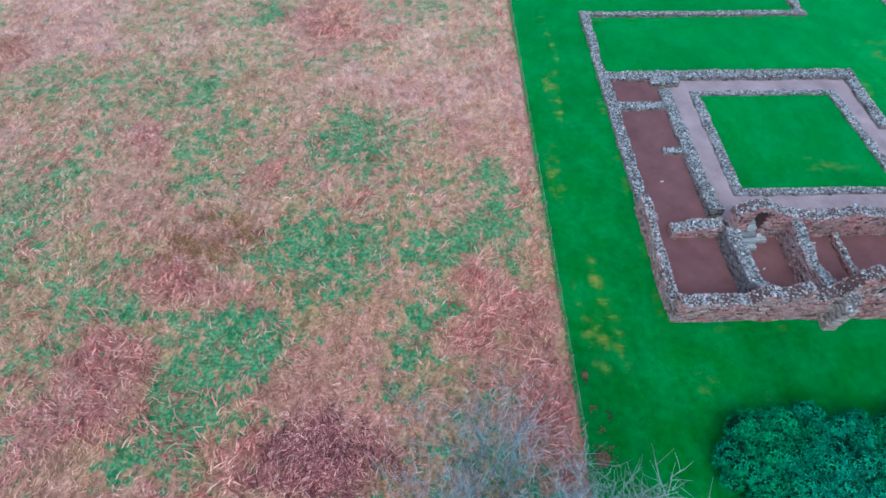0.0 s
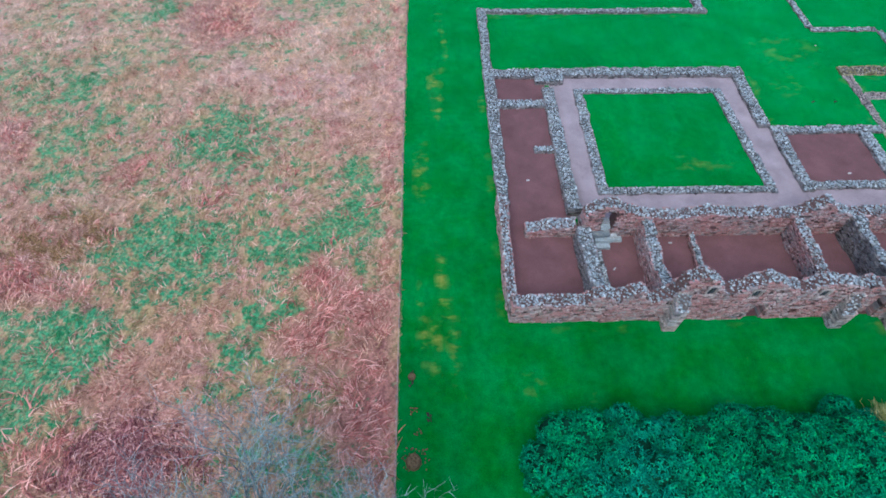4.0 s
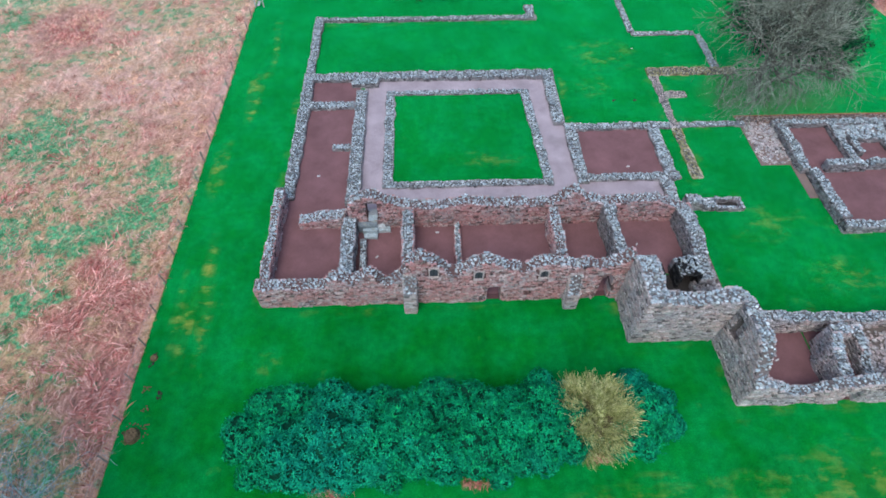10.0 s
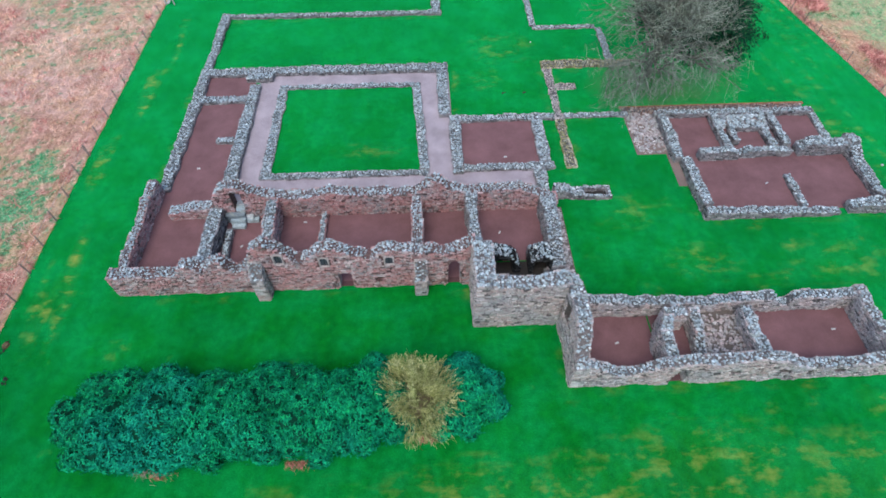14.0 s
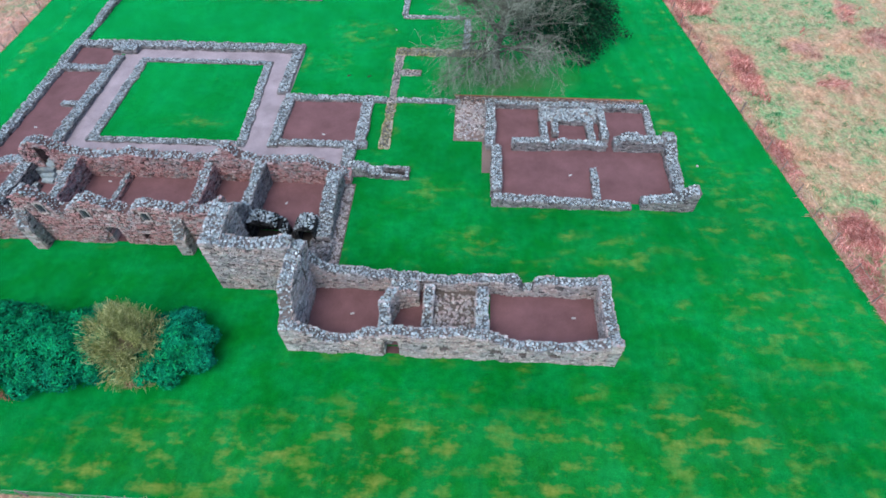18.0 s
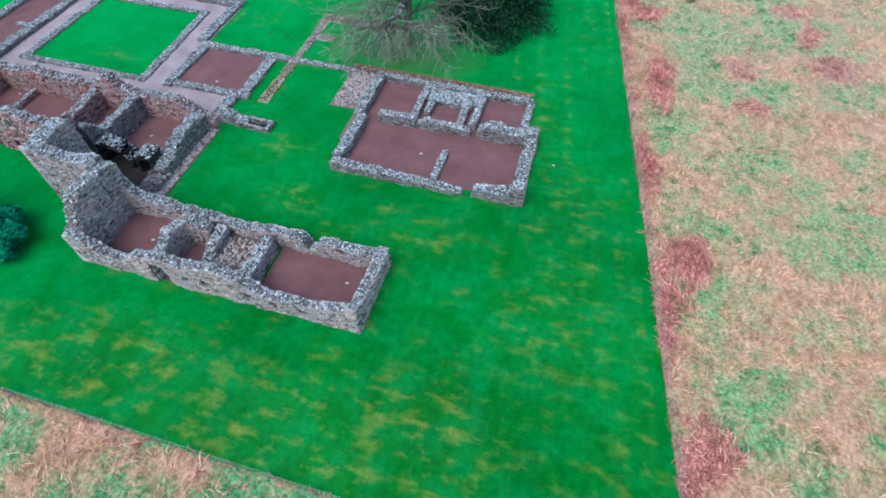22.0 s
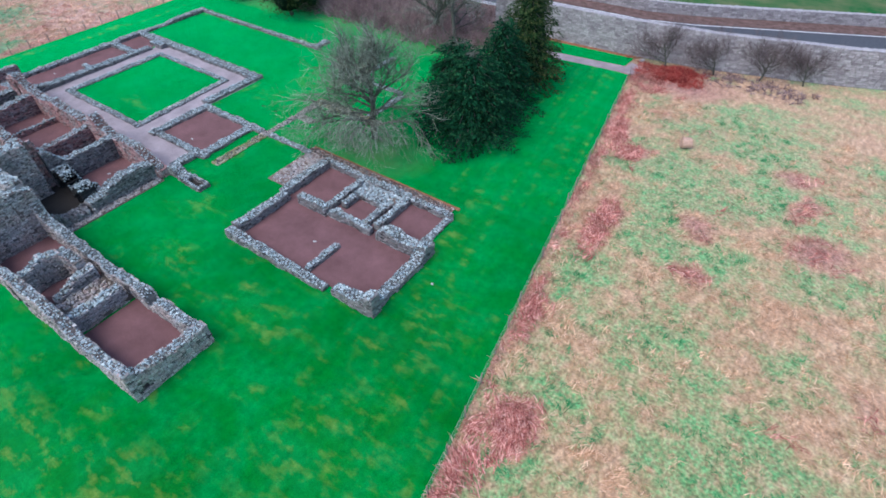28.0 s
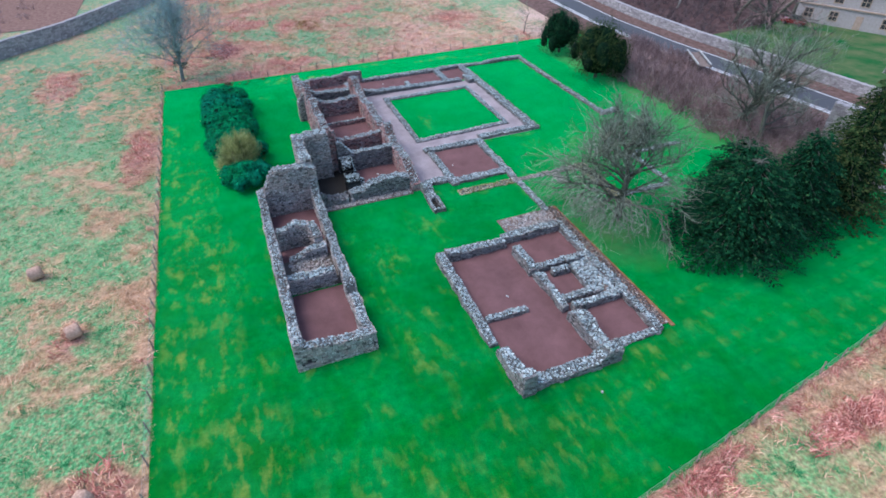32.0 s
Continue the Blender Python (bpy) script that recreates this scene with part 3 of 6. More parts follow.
WEST_GREEN = [(-9.1, 22.2, 6.4, 4.1), (-12.3, 15.3, 5.2, 3.3), (-15.1, 11.1, 4.8, 3.8), (-12.3, 9.1, 3.4, 2.2), (-7.0, 33.2, 5.0, 4.7), (3.8, 24.2, 2.2, 2.2), (4.7, 28.6, 1.5, 1.6), (-2.0, 14.3, 2.2, 1.4), (-20.1, 16.5, 3.0, 1.2),
              (-7.6, 18.5, 3.4, 2.6), (-20.5, 39.8, 2.0, 2.1), (-18.8, 27.9, 1.4, 1.8), (-0.4, 16.7, 2.0, 1.4), (-2.8, 11.5, 2.2, 1.8), (-16.2, 51.7, 2.3, 2.8), (0.1, 21.5, 3.2, 2.7), (-17.8, 8.0, 2.2, 1.8), (-25, 10, 3, 3)]
EAST_GREEN = [(86.7, 61.4, 7.0, 6.0), (86.8, 49.2, 6.7, 5.0), (87.0, 38.7, 2.0, 3.6), (91.3, 55.2, 3.5, 5.3), (78.9, 52.3, 1.8, 2.5), (82.9, 42.4, 1.8, 2.5), (84.5, 39.0, 2.5, 6.0), (94.0, 33.7, 5.8, 2.7), (85.3, 23.7, 1.9, 2.6),
              (90.3, 39.7, 2.8, 2.5), (96.1, 50.3, 4.7, 4.8), (83.6, 14.0, 1.6, 3.5), (88.0, 27.0, 2.5, 2.0), (92.0, 22.0, 3.0, 2.5), (86.8, 9.0, 2.0, 3.0)]
GREEN_SPOTS = WEST_GREEN + EAST_GREEN
WEST_RED = [(-10.3, 49.6, 5.3, 5.5), (-18.0, 19.6, 3.6, 3.1), (-20.4, 13.6, 4.1, 2.5), (-6.4, 7.8, 4.2, 2.5), (4.3, 17.4, 4.0, 3.2), (6.4, 14.9, 1.9, 4.4), (-23.3, 32.8, 2.5, 2.7), (-13.4, 29.2, 1.8, 1.6), (1.8, 15.0, 2.9, 2.2), (5.7, 11.0, 2.6, 5.0), (2.6, 19.8, 2.6, 1.8), (-21.5, 10.5, 4.0, 3.0),
            (-41, 45, 4, 4), (27, -3.2, 8, 2.8), (0, -15, 8, 4), (70.2, -4.6, 3.5, 2.5), (56, -6.8, 2, 1.5), (-11, 8.0, 3, 2)]
EAST_RED = [(88.4, 43.9, 2.1, 1.5), (89.0, 37.4, 2.4, 1.9), (81.2, 39.2, 1.8, 4.6), (79.2, 51.0, 2.0, 2.4), (76.6, 53.5, 2.0, 2.8), (94.7, 50.7, 1.6, 3.4), (93.7, 55.2, 2.3, 1.9), (84.4, 19.4, 1.9, 3.2), (96.8, 45.2, 3.0, 2.1),
            (85.0, 6.8, 1.5, 2.4), (78, 67.5, 9, 4.5)]
RED_SPOTS = WEST_RED + EAST_RED


def meadow(x, y):
    """How green and how russet the pasture is at a place, 0 to 1."""
    ox, oy = x, y
    x, y = x + 3.2 * noise.noise(Vector((x * 0.22, y * 0.22, 1))) + 1.2 * noise.noise(Vector((x * 0.8, y * 0.8, 4))), y + 3.2 * noise.noise(Vector((x * 0.22, y * 0.22, 7))) + 1.2 * noise.noise(Vector((x * 0.8, y * 0.8, 9)))
    near = ox + 0.45 * (x - ox), oy + 0.45 * (y - oy)
    n = noise.fractal(Vector((x * 0.09, y * 0.09, 3.1)), 1.0, 2.0, 4)
    m = noise.fractal(Vector((x * 0.13, y * 0.13, 9.7)), 1.0, 2.0, 3)
    east, south = ox > 70, oy < -1.2
    if east or south:
        n = 0.35 * n + 1.0 * noise.fractal(Vector((ox * 0.24, oy * 0.28, 6.3)), 1.0, 2.0, 4)
    green = 0.2 + 0.75 * n + (0.34 if east else 0.54 if south else 0.17)
    green += (0.5 if east else 0.75) * blob(*near, GREEN_SPOTS)
    red = max(0.0, (1.15 if east else 0.9) * m - (0.5 if east else 0.62 if south else 0.24 - 0.3 * max(0.0, min(1.0, (26 - oy) / 14)))) + (0.0 if east or south else 0.05)
    rim = ox - east_fence(oy)
    wide = 0.95 + 2.5 * noise.noise(Vector((oy * 0.16, 2, 5))) + 1.0 * noise.noise(Vector((oy * 0.6, 8, 5)))
    if 0 < rim < 4.5:
        red = max(red, min(0.8, 1.25 * (1.0 - rim / max(0.8, wide))))
        green *= min(1.0, 0.4 + 0.25 * rim)
    for rim in (8 - ox if oy > -1 else 9, -1.2 - oy if 8 < ox < 84 else 9):
        if 0 < rim < (1.5 if oy > -1 else 0.8):
            red = max(red, min(0.8, (0.9 - 0.4 * rim) * (0.9 + 0.6 * m)) * (1.0 if oy > -1 else 0.6))
            green *= 0.4
    red = max(red, 0.92 * blob(*near, RED_SPOTS))
    if blob(*near, RED_SPOTS) > 0.3:
        green *= 0.2
    # pale rises northward as painted haze, broken up by noise.
    pale = 0.0 if east or south else max(0.0, min(0.95, (oy - 16) / 42 + 0.5 * m))
    peach = 1.0 if east else min(0.7, max(0.0, (ox - 10) / 25)) if south else 0.25 * max(0.0, min(1.0, 0.5 + 1.5 * n))
    return min(1.0, max(0.0, green)), min(1.0, max(0.0, red)), peach, pale


def sheet(name, xs, ys, place, mat, fields, label, category):
    vs, vals = [], []
    for y in ys:
        for x in xs:
            p = place(x, y)
            vs.append(p)
            vals.append(fields(p[0], p[1]))
    w = len(xs)
    fs = [(j * w + i, j * w + i + 1, (j + 1) * w + i + 1, (j + 1) * w + i) for j in range(len(ys) - 1) for i in range(w - 1)]
    me = mesh_of(name, vs, fs, mat, True)
    for k, key in enumerate(("green", "red", "peach", "pale") if mat == FIELD else ("dry", "litter")):
        a = me.attributes.new(key, "FLOAT", "POINT")
        a.data.foreach_set("value", [v[k] for v in vals])
    return put(name, me, None, label, category, kind="structure")


xs = [-3000, -900, -300, -140, *range(-90, 151), 200, 320, 900, 3000]
ys = [-3000, -900, -300, -120, *range(-60, 131), 180, 300, 900, 3000]
sheet("ground", xs, ys, lambda x, y: (x, y, -0.06 + (0.05 * noise.noise(Vector((x * 0.3, y * 0.3, 0))) if -90 <= x <= 150 else 0)), FIELD, meadow,
      "rough winter pasture of dead grass with green patches", "field")

DRY_SPOTS = [(10.2, 17, 1.2, 6), (11.2, 15, 0.7, 4), (10.5, 38, 1.0, 4), (11.3, 46, 0.9, 6), (9.5, 29, 0.8, 4), (16, 11.6, 0.9, 1.2), (31.5, 29.5, 3.5, 1.2), (52, 3, 9, 3), (62, 2, 8, 3.5),
             (44, 1.5, 7, 2), (70, 4, 7, 4), (56, 17, 3, 2), (52, 22, 2.5, 2), (44, 44, 4, 3), (42, 39, 2, 2), (76, 22, 3, 5), (38, 2, 6, 2), (66, 16.5, 5, 2.5), (76, 12, 5, 6)]


FOOTINGS = [(45.4, 64.8, 8.0, 13.45), (57.0, 72.2, 20.8, 34.0), (15.0, 39.0, 15.6, 41.3), (47.8, 48.7, 26.7, 40.2), (47.8, 56.6, 40.2, 41.5), (48.7, 54.4, 32.8, 33.5), (15.0, 38.4, 50.3, 51.0), (39.0, 45.3, 12.3, 24.0)]


def lawn_wear(x, y):
    n = noise.fractal(Vector((x * 0.2, y * 0.2, 5.0)), 1.0, 2.0, 4)
    dry = (0.6 if y < 6 else 0.7 if x < 13 else 0.34) * blob(x, y, DRY_SPOTS)
    if x < 13:
        dry *= max(0.0, min(2.4, 0.9 + 3.6 * noise.noise(Vector((x * 1.5 + 0.1 * y, y * 0.12, 4)))))
    gap = east_fence(y) - x
    stripes = noise.noise(Vector((gap * 1.25, y * 0.05, 2)))
    if 0.8 < gap < 10:
        dry = max(dry, min(0.6, 0.95 * stripes + 0.02) * (0.75 + 0.5 * n))
    if -0.7 < y < 0.8 and x > 20:
        dry = max(dry, 0.55 + 0.5 * noise.noise(Vector((x * 0.25, y * 0.8, 3))))
    if y < 4.5 and x > 26:
        dry = max(dry, 0.02 + 0.75 * noise.noise(Vector((x * 0.3, y * 0.9, 8))))
    if x > 44 and y < 26:
        dry = max(dry, 1.1 * noise.noise(Vector((x * 0.55, y * 0.55, 21))) - 0.2)
    foot = min(math.hypot(max(x0 - x, 0, x - x1), max(y0 - y, 0, y - y1)) for x0, x1, y0, y1 in FOOTINGS)
    if 0 < foot < 0.7:
        dry = max(dry, 0.6 * (0.75 - foot) * (0.6 + 2.0 * noise.noise(Vector((x * 0.5, y * 0.5, 11)))))
    litter = max(0.0, 1.05 - math.hypot((x - 58.5) / 7.0, (y - 37.3) / 4.2)) if y < 44 else 0.0
    litter = max(litter, min(0.95, (y - 55.5) / 3 + 0.8 * n) * max(0.0, min(1.0, (x - 10) / 5, (53 - x) / 5)))
    return max(0.0, min(1.0, dry)), min(1.0, max(0.0, litter))


us, vs_ = [k / 240 for k in range(241)], [-1.2 + 0.3 * k for k in range(226)]
sheet("lawn", us, vs_, lambda u, y: (8 + u * (east_fence(y) - 8), y, 0.0), LAWN, lawn_wear, "mown green lawn with yellowed mossy streaks", "lawn")


def tussocks(name, mat, place, count, seed, lean, size, wanted, label):
    """Bent-over tussocks of coarse grass, each a swirl of tapering blades."""
    r = random.Random(seed)
    vs, fs, made = [], [], 0
    for _ in range(count):
        x, y = place(r)
        if not wanted(x, y, r):
            continue
        a0 = 2.6 * noise.noise(Vector((x * 0.16, y * 0.16, seed))) * math.pi
        big = size * r.uniform(0.6, 1.4)
        for k in range(8):
            a = a0 + r.gauss(0, 0.7)
            ux, uy = math.cos(a), math.sin(a)
            ln, h, w = big * r.uniform(0.8, 1.6), big * lean * r.uniform(0.3, 1.1), big * 0.045
            ox, oy = x + r.gauss(0, big * 0.45), y + r.gauss(0, big * 0.45)
            n = len(vs)
            vs += [(ox - uy * w, oy + ux * w, -0.05), (ox + uy * w, oy - ux * w, -0.05), (ox + ux * ln * 0.45 - uy * w * 0.8, oy + uy * ln * 0.45 + ux * w * 0.8, h),
                   (ox + ux * ln * 0.45 + uy * w * 0.8, oy + uy * ln * 0.45 - ux * w * 0.8, h * 0.94), (ox + ux * ln, oy + uy * ln, h * 0.45)]
            fs += [(n, n + 1, n + 3, n + 2), (n + 2, n + 3, n + 4)]
    put(name, mesh_of(name, vs, fs, mat), None, label, "grass", kind="stuff")


def outside(x, y):
    return not (7.4 < x < east_fence(y) + 0.5 and -1.8 < y < 67) and y < 64


def west_field(r):
    return r.uniform(-46, 8), r.uniform(-3, 58)


def east_field(r):
    y = r.uniform(2, 72)
    return east_fence(y) + 42 * r.random() ** 1.3, y


def south_field(r):
    return r.uniform(-10, 86), -1.5 - 22 * r.random() ** 1.4


def any_field(r):
    return (west_field, west_field, east_field, south_field)[r.randrange(4)](r)


def straw_here(x, y, r):
    g, d, _, pale = meadow(x, y)
    return r.random() > pale and outside(x, y) and r.random() > g * 0.95 and r.random() > d * 0.8


tussocks("dead_grass", TUFT, west_field, 25000, 11, 0.36, 0.36, straw_here, "pinkish bleached tussocks of dead grass")
tussocks("bleached_straw", TUFT_PEACH, lambda r: (east_field, south_field)[r.randrange(2)](r), 15000, 14, 0.3, 0.4, straw_here, "peach-coloured tussocks of dead grass")
# Lighter tussocks, denser northward, carry the painted haze.
tussocks("haze_pale_grass", TUFT_HAZE, west_field, 21000, 15, 0.32, 0.35, lambda x, y, r: outside(x, y) and r.random() < meadow(x, y)[3] and r.random() > meadow(x, y)[0], "pinkish bleached tussocks of grass, coloured paler northward for distance haze")
tussocks("dead_bracken", TUFT_RED, any_field, 21000, 12, 0.34, 0.52, lambda x, y, r: outside(x, y) and r.random() < meadow(x, y)[1], "russet dead bracken and rank grass")
tussocks("bracken_margin", TUFT_RED, lambda r: (lambda y: (east_fence(y) + r.uniform(0.5, 4.2), y))(r.uniform(-1, 70)), 5200, 16, 0.42, 0.46, lambda x, y, r: r.random() < meadow(x, y)[1], "red dead bracken and rank grass along the fence")
tussocks("dark_bracken", leaf_material("rotting_bracken", [(0.0, (0.1, 0.03, 0.04)), (0.5, (0.24, 0.09, 0.095)), (0.8, (0.42, 0.2, 0.2)), (1.0, (0.78, 0.5, 0.46))], 0.9, 0.1), lambda r: (r.gauss(-6.7, 1.7), r.gauss(7.6, 1.2)), 560, 17, 0.4, 0.44, lambda x, y, r: True, "dark purplish patch of rotting bracken")
tussocks("brown_rush", leaf_material("brown_rush", [(0.0, (0.15, 0.085, 0.035)), (0.5, (0.3, 0.19, 0.085)), (1.0, (0.45, 0.31, 0.17))], 0.9, 0.1), lambda r: (r.gauss(-15.8, 2.2), r.gauss(23.2, 1.3)), 420, 18, 0.5, 0.36, lambda x, y, r: noise.noise(Vector((x * 0.9, y * 0.9, 3))) > -0.05, "brown clumps of withered rush")
tussocks("green_tussock", TUFT_GREEN, lambda r: (west_field, west_field, south_field, east_field)[r.randrange(4)](r), 14000, 13, 0.3, 0.3, lambda x, y, r: outside(x, y) and r.random() < meadow(x, y)[0] ** 2, "low green tussocks of grass")


def fence_foot(r):
    """A place along the foot of one of the three fences."""
    k, spread = r.random(), r.gauss(0, 0.06)
    if k < 0.32:
        return 7.95 + spread, r.uniform(-1.2, 56.5)
    if k < 0.68:
        return r.uniform(8, 84.5), -1.25 + spread
    y = r.uniform(-1.2, 66.3)
    return east_fence(y) + 0.05 + spread, y


tussocks("fence_grass", TUFT, fence_foot, 2700, 19, 0.9, 0.12, lambda x, y, r: True, "pale dead grass caught along the foot of the fences")

# ---- gravel floors of the ruin ----
slab("gravel_floor", 15.4, 20.6, 16.4, 24.0, -0.05, 0.02, GRAVEL, "dark red gravel floor of the west room")
slab("gravel_floor", 15.8, 20.4, 24.0, 40.6, -0.05, 0.024, GRAVEL, "dark red gravel floor of the west range")
slab("gravel_floor", 15.35, 16.1, 23.9, 25.5, -0.05, 0.03, GRAVEL, "corner of the red gravel floor of the west range")
slab("gravel_floor", 20.9, 24.9, 16.5, 22.9, -0.05, 0.02, GRAVEL, "dark red gravel floor of the stair room")
slab("gravel_floor", 25.1, 35.4, 16.3, 22.9, -0.05, 0.02, GRAVEL, "dark red gravel floor of the undercroft")
slab("gravel_floor", 35.6, 39.4, 16.3, 22.9, -0.05, 0.02, GRAVEL, "dark red gravel floor of the narrow room")
# This floor's dark colour carries the shade of the high walls around it.
slab("shaded_floor", 39.3, 45.2, 13.2, 17.5, -0.05, 0.03, EARTH_SHADE, "earth floor below the tower-like block, coloured dark for its shade")
slab("gravel_floor", 39.8, 45.7, 17.6, 22.9, -0.05, 0.02, GRAVEL, "dark red gravel floor of the east room")
slab("gravel_floor", 39.2, 46.3, 27.0, 33.0, -0.05, 0.02, GRAVEL, "dark red gravel floor of the chapter room")
slab("gravel_floor", 45.2, 50.6, 8.5, 12.9, -0.05, 0.02, GRAVEL, "dark red gravel floor of the gabled room")
slab("gravel_floor", 50.7, 53.0, 8.7, 12.8, -0.05, 0.02, GRAVEL, "dark red gravel floor of the passage")
# Dark slabs put the shade of the doorways into the floor colour.
for x0, x1, y0, y1 in ((30.0, 31.05, 15.95, 16.35), (37.5, 38.4, 15.95, 16.35), (50.75, 51.6, 8.12, 8.6)):
    slab("threshold", x0, x1, y0, y1, -0.05, 0.03, SILL, "doorway threshold coloured dark for the shade inside", category="threshold")
slab("cobble_floor", 53.2, 57.0, 8.6, 12.8, -0.05, 0.35, COBBLE_BED, "raised floor of rough cobbles and earth")
slab("gravel_floor", 57.2, 64.3, 8.5, 12.9, -0.05, 0.02, GRAVEL, "dark red gravel floor of the long room")
slab("gravel_floor", 57.4, 70.9, 21.5, 32.6, -0.05, 0.02, GRAVEL, "dark red gravel floor of the east building")
slab("gravel_floor", 70.7, 71.35, 21.7, 28.4, -0.05, 0.026, GRAVEL, "edge of the red gravel floor of the east building")
for x0, x1, y0, y1 in ((20.8, 23.1, 23.3, 40.2), (23.1, 36.4, 38.2, 40.2), (36.0, 38.7, 23.3, 40.2), (23.1, 36.0, 23.3, 26.7), (38.7, 45.2, 23.3, 26.9)):
    slab("cloister_path", x0, x1, y0, y1, -0.05, 0.016 if y1 - y0 > 5 else 0.022, PATH_GRAVEL, "pinkish gravel walk round the cloister", category="path")

# ---- low walls of the cloister ----
LOW = "low rubble wall of the cloister, capped with grey stones"
rubble_wall("y", 25.4, 41.2, 15.0, 16.0, 0.36, "low rubble wall of the west range beside the lawn")
rubble_wall("x", 15.0, 38.6, 40.1, 41.3, [(15, 0.32), (24, 0.38), (38.6, 0.36)], LOW)
rubble_wall("y", 33.5, 40.1, 37.5, 38.6, 0.32, LOW)
rubble_wall("y", 26.4, 33.5, 38.4, 39.4, 0.3, "low rubble wall beside the chapter room")
rubble_wall("x", 38.6, 47.8, 32.65, 33.5, 0.25, "low rubble wall along the north of the chapter room")
rubble_wall("y", 27.4, 32.65, 45.6, 46.7, 0.28, "low rubble wall with loose stones east of the chapter room")
rubble_wall("x", 39.4, 46.8, 26.55, 27.4, 0.22, "low rubble wall south of the chapter room")
rubble_wall("y", 24.2, 26.55, 45.0, 46.0, 0.3, "low stub of rubble wall beside the path")
rubble_wall("y", 24.4, 38.6, 20.0, 21.1, [(24.4, 0.9), (26, 0.5), (38.6, 0.32)], "low rubble wall between west range and cloister")
rubble_wall("x", 16.0, 20.0, 36.1, 37.1, 0.28, "low rubble cross wall in the west range")
rubble_wall("x", 18.5, 20.0, 30.7, 31.4, 0.35, "short stub of rubble wall on gravel")
rubble_wall("x", 19.6, 22.0, 39.2, 40.1, 0.5, "short block of rubble at the cloister corner", name="wall_stub")
KERB = "narrow rubble kerb round the cloister lawn"
rubble_wall("x", 22.8, 35.95, 37.95, 38.6, 0.17, KERB, name="stone_kerb")
rubble_wall("x", 22.8, 36.5, 26.3, 27.05, 0.17, KERB, name="stone_kerb")
rubble_wall("y", 27.0, 38.0, 22.75, 23.65, 0.17, KERB, name="stone_kerb")
rubble_wall("y", 27.0, 38.0, 35.75, 36.6, 0.17, KERB, name="stone_kerb", slant=(0.0, -0.6))

# ---- flush wall lines of the church and east range in the lawn ----
FLUSH = "flush line of foundation stones in the lawn"
rubble_wall("y", 41.3, 51.0, 15.0, 15.9, [(41.3, 0.3), (44, 0.15), (46, 0.4), (51, 0.45)], FLUSH, name="foundation")
rubble_wall("x", 15.9, 38.4, 50.3, 51.0, 0.3, FLUSH, name="foundation")
rubble_wall("y", 51.0, 53.0, 37.4, 38.3, 0.3, FLUSH, name="foundation")
rubble_wall("y", 26.7, 32.7, 47.8, 48.7, 0.14, "flush line of mossy foundation stones in the lawn", STONE_MOSS, name="foundation", top_stone=STONE_MOSS)
rubble_wall("y", 32.7, 40.2, 47.8, 48.7, 0.12, FLUSH, STONE_TAN, name="foundation", top_stone=STONE_TAN)
rubble_wall("x", 47.8, 56.6, 40.2, 41.5, 0.12, "flush line of mossy foundation stones in the lawn", STONE_MOSS, name="foundation", top_stone=STONE_MOSS)
rubble_wall("x", 48.7, 50.5, 36.9, 37.8, 0.2, "stub of foundation stones in the lawn", STONE_TAN, name="foundation", top_stone=STONE_TAN)
rubble_wall("y", 41.5, 47.2, 54.3, 55.1, 0.12, FLUSH, name="foundation")
rubble_wall("x", 47.9, 54.4, 47.0, 47.7, 0.15, FLUSH, name="foundation")
rubble_wall("y", 47.7, 54.0, 47.6, 48.3, 0.15, FLUSH, name="foundation")
rubble_wall("x", 48.7, 54.4, 32.8, 33.5, 0.15, FLUSH, name="foundation")

# ---- the south range ----
RANGE_S = [(15.0, 2.15), (19.5, 2.05), (20.0, 2.9), (20.6, 3.2), (21.2, 2.6), (21.8, 2.8), (22.2, 3.3), (22.7, 3.4), (23.2, 2.6), (23.6, 2.25), (24.5, 2.9), (25.0, 4.5), (25.8, 5.05), (26.6, 4.65), (27.2, 3.8), (27.9, 3.1),
           (28.5, 3.65), (29.2, 4.2), (29.9, 4.4), (30.6, 4.25), (31.5, 3.75), (32.4, 3.2), (32.8, 3.5), (33.3, 4.0), (33.9, 4.2), (35.2, 3.8), (37.2, 3.55), (38.3, 3.9), (39.2, 4.7)]
SMALL_WINDOWS = [(26.3, 26.95, 3.0, 4.1), (29.15, 29.8, 2.6, 3.65), (33.35, 34.0, 2.55, 3.55)]
rubble_wall("x", 15.0, 39.2, 15.8, 16.65, RANGE_S, "tall ruined wall of pink and grey rubble with doors and small windows", STONE_RED, MORTAR_RED, z0=-0.3,
            holes=[*SMALL_WINDOWS, (30.05, 31.15, -0.3, 1.75), (32.65, 33.05, 0.6, 1.2), (37.45, 38.45, -0.3, 2.3), (37.6, 38.3, -0.3, 2.6), (37.75, 38.15, -0.3, 2.8)])


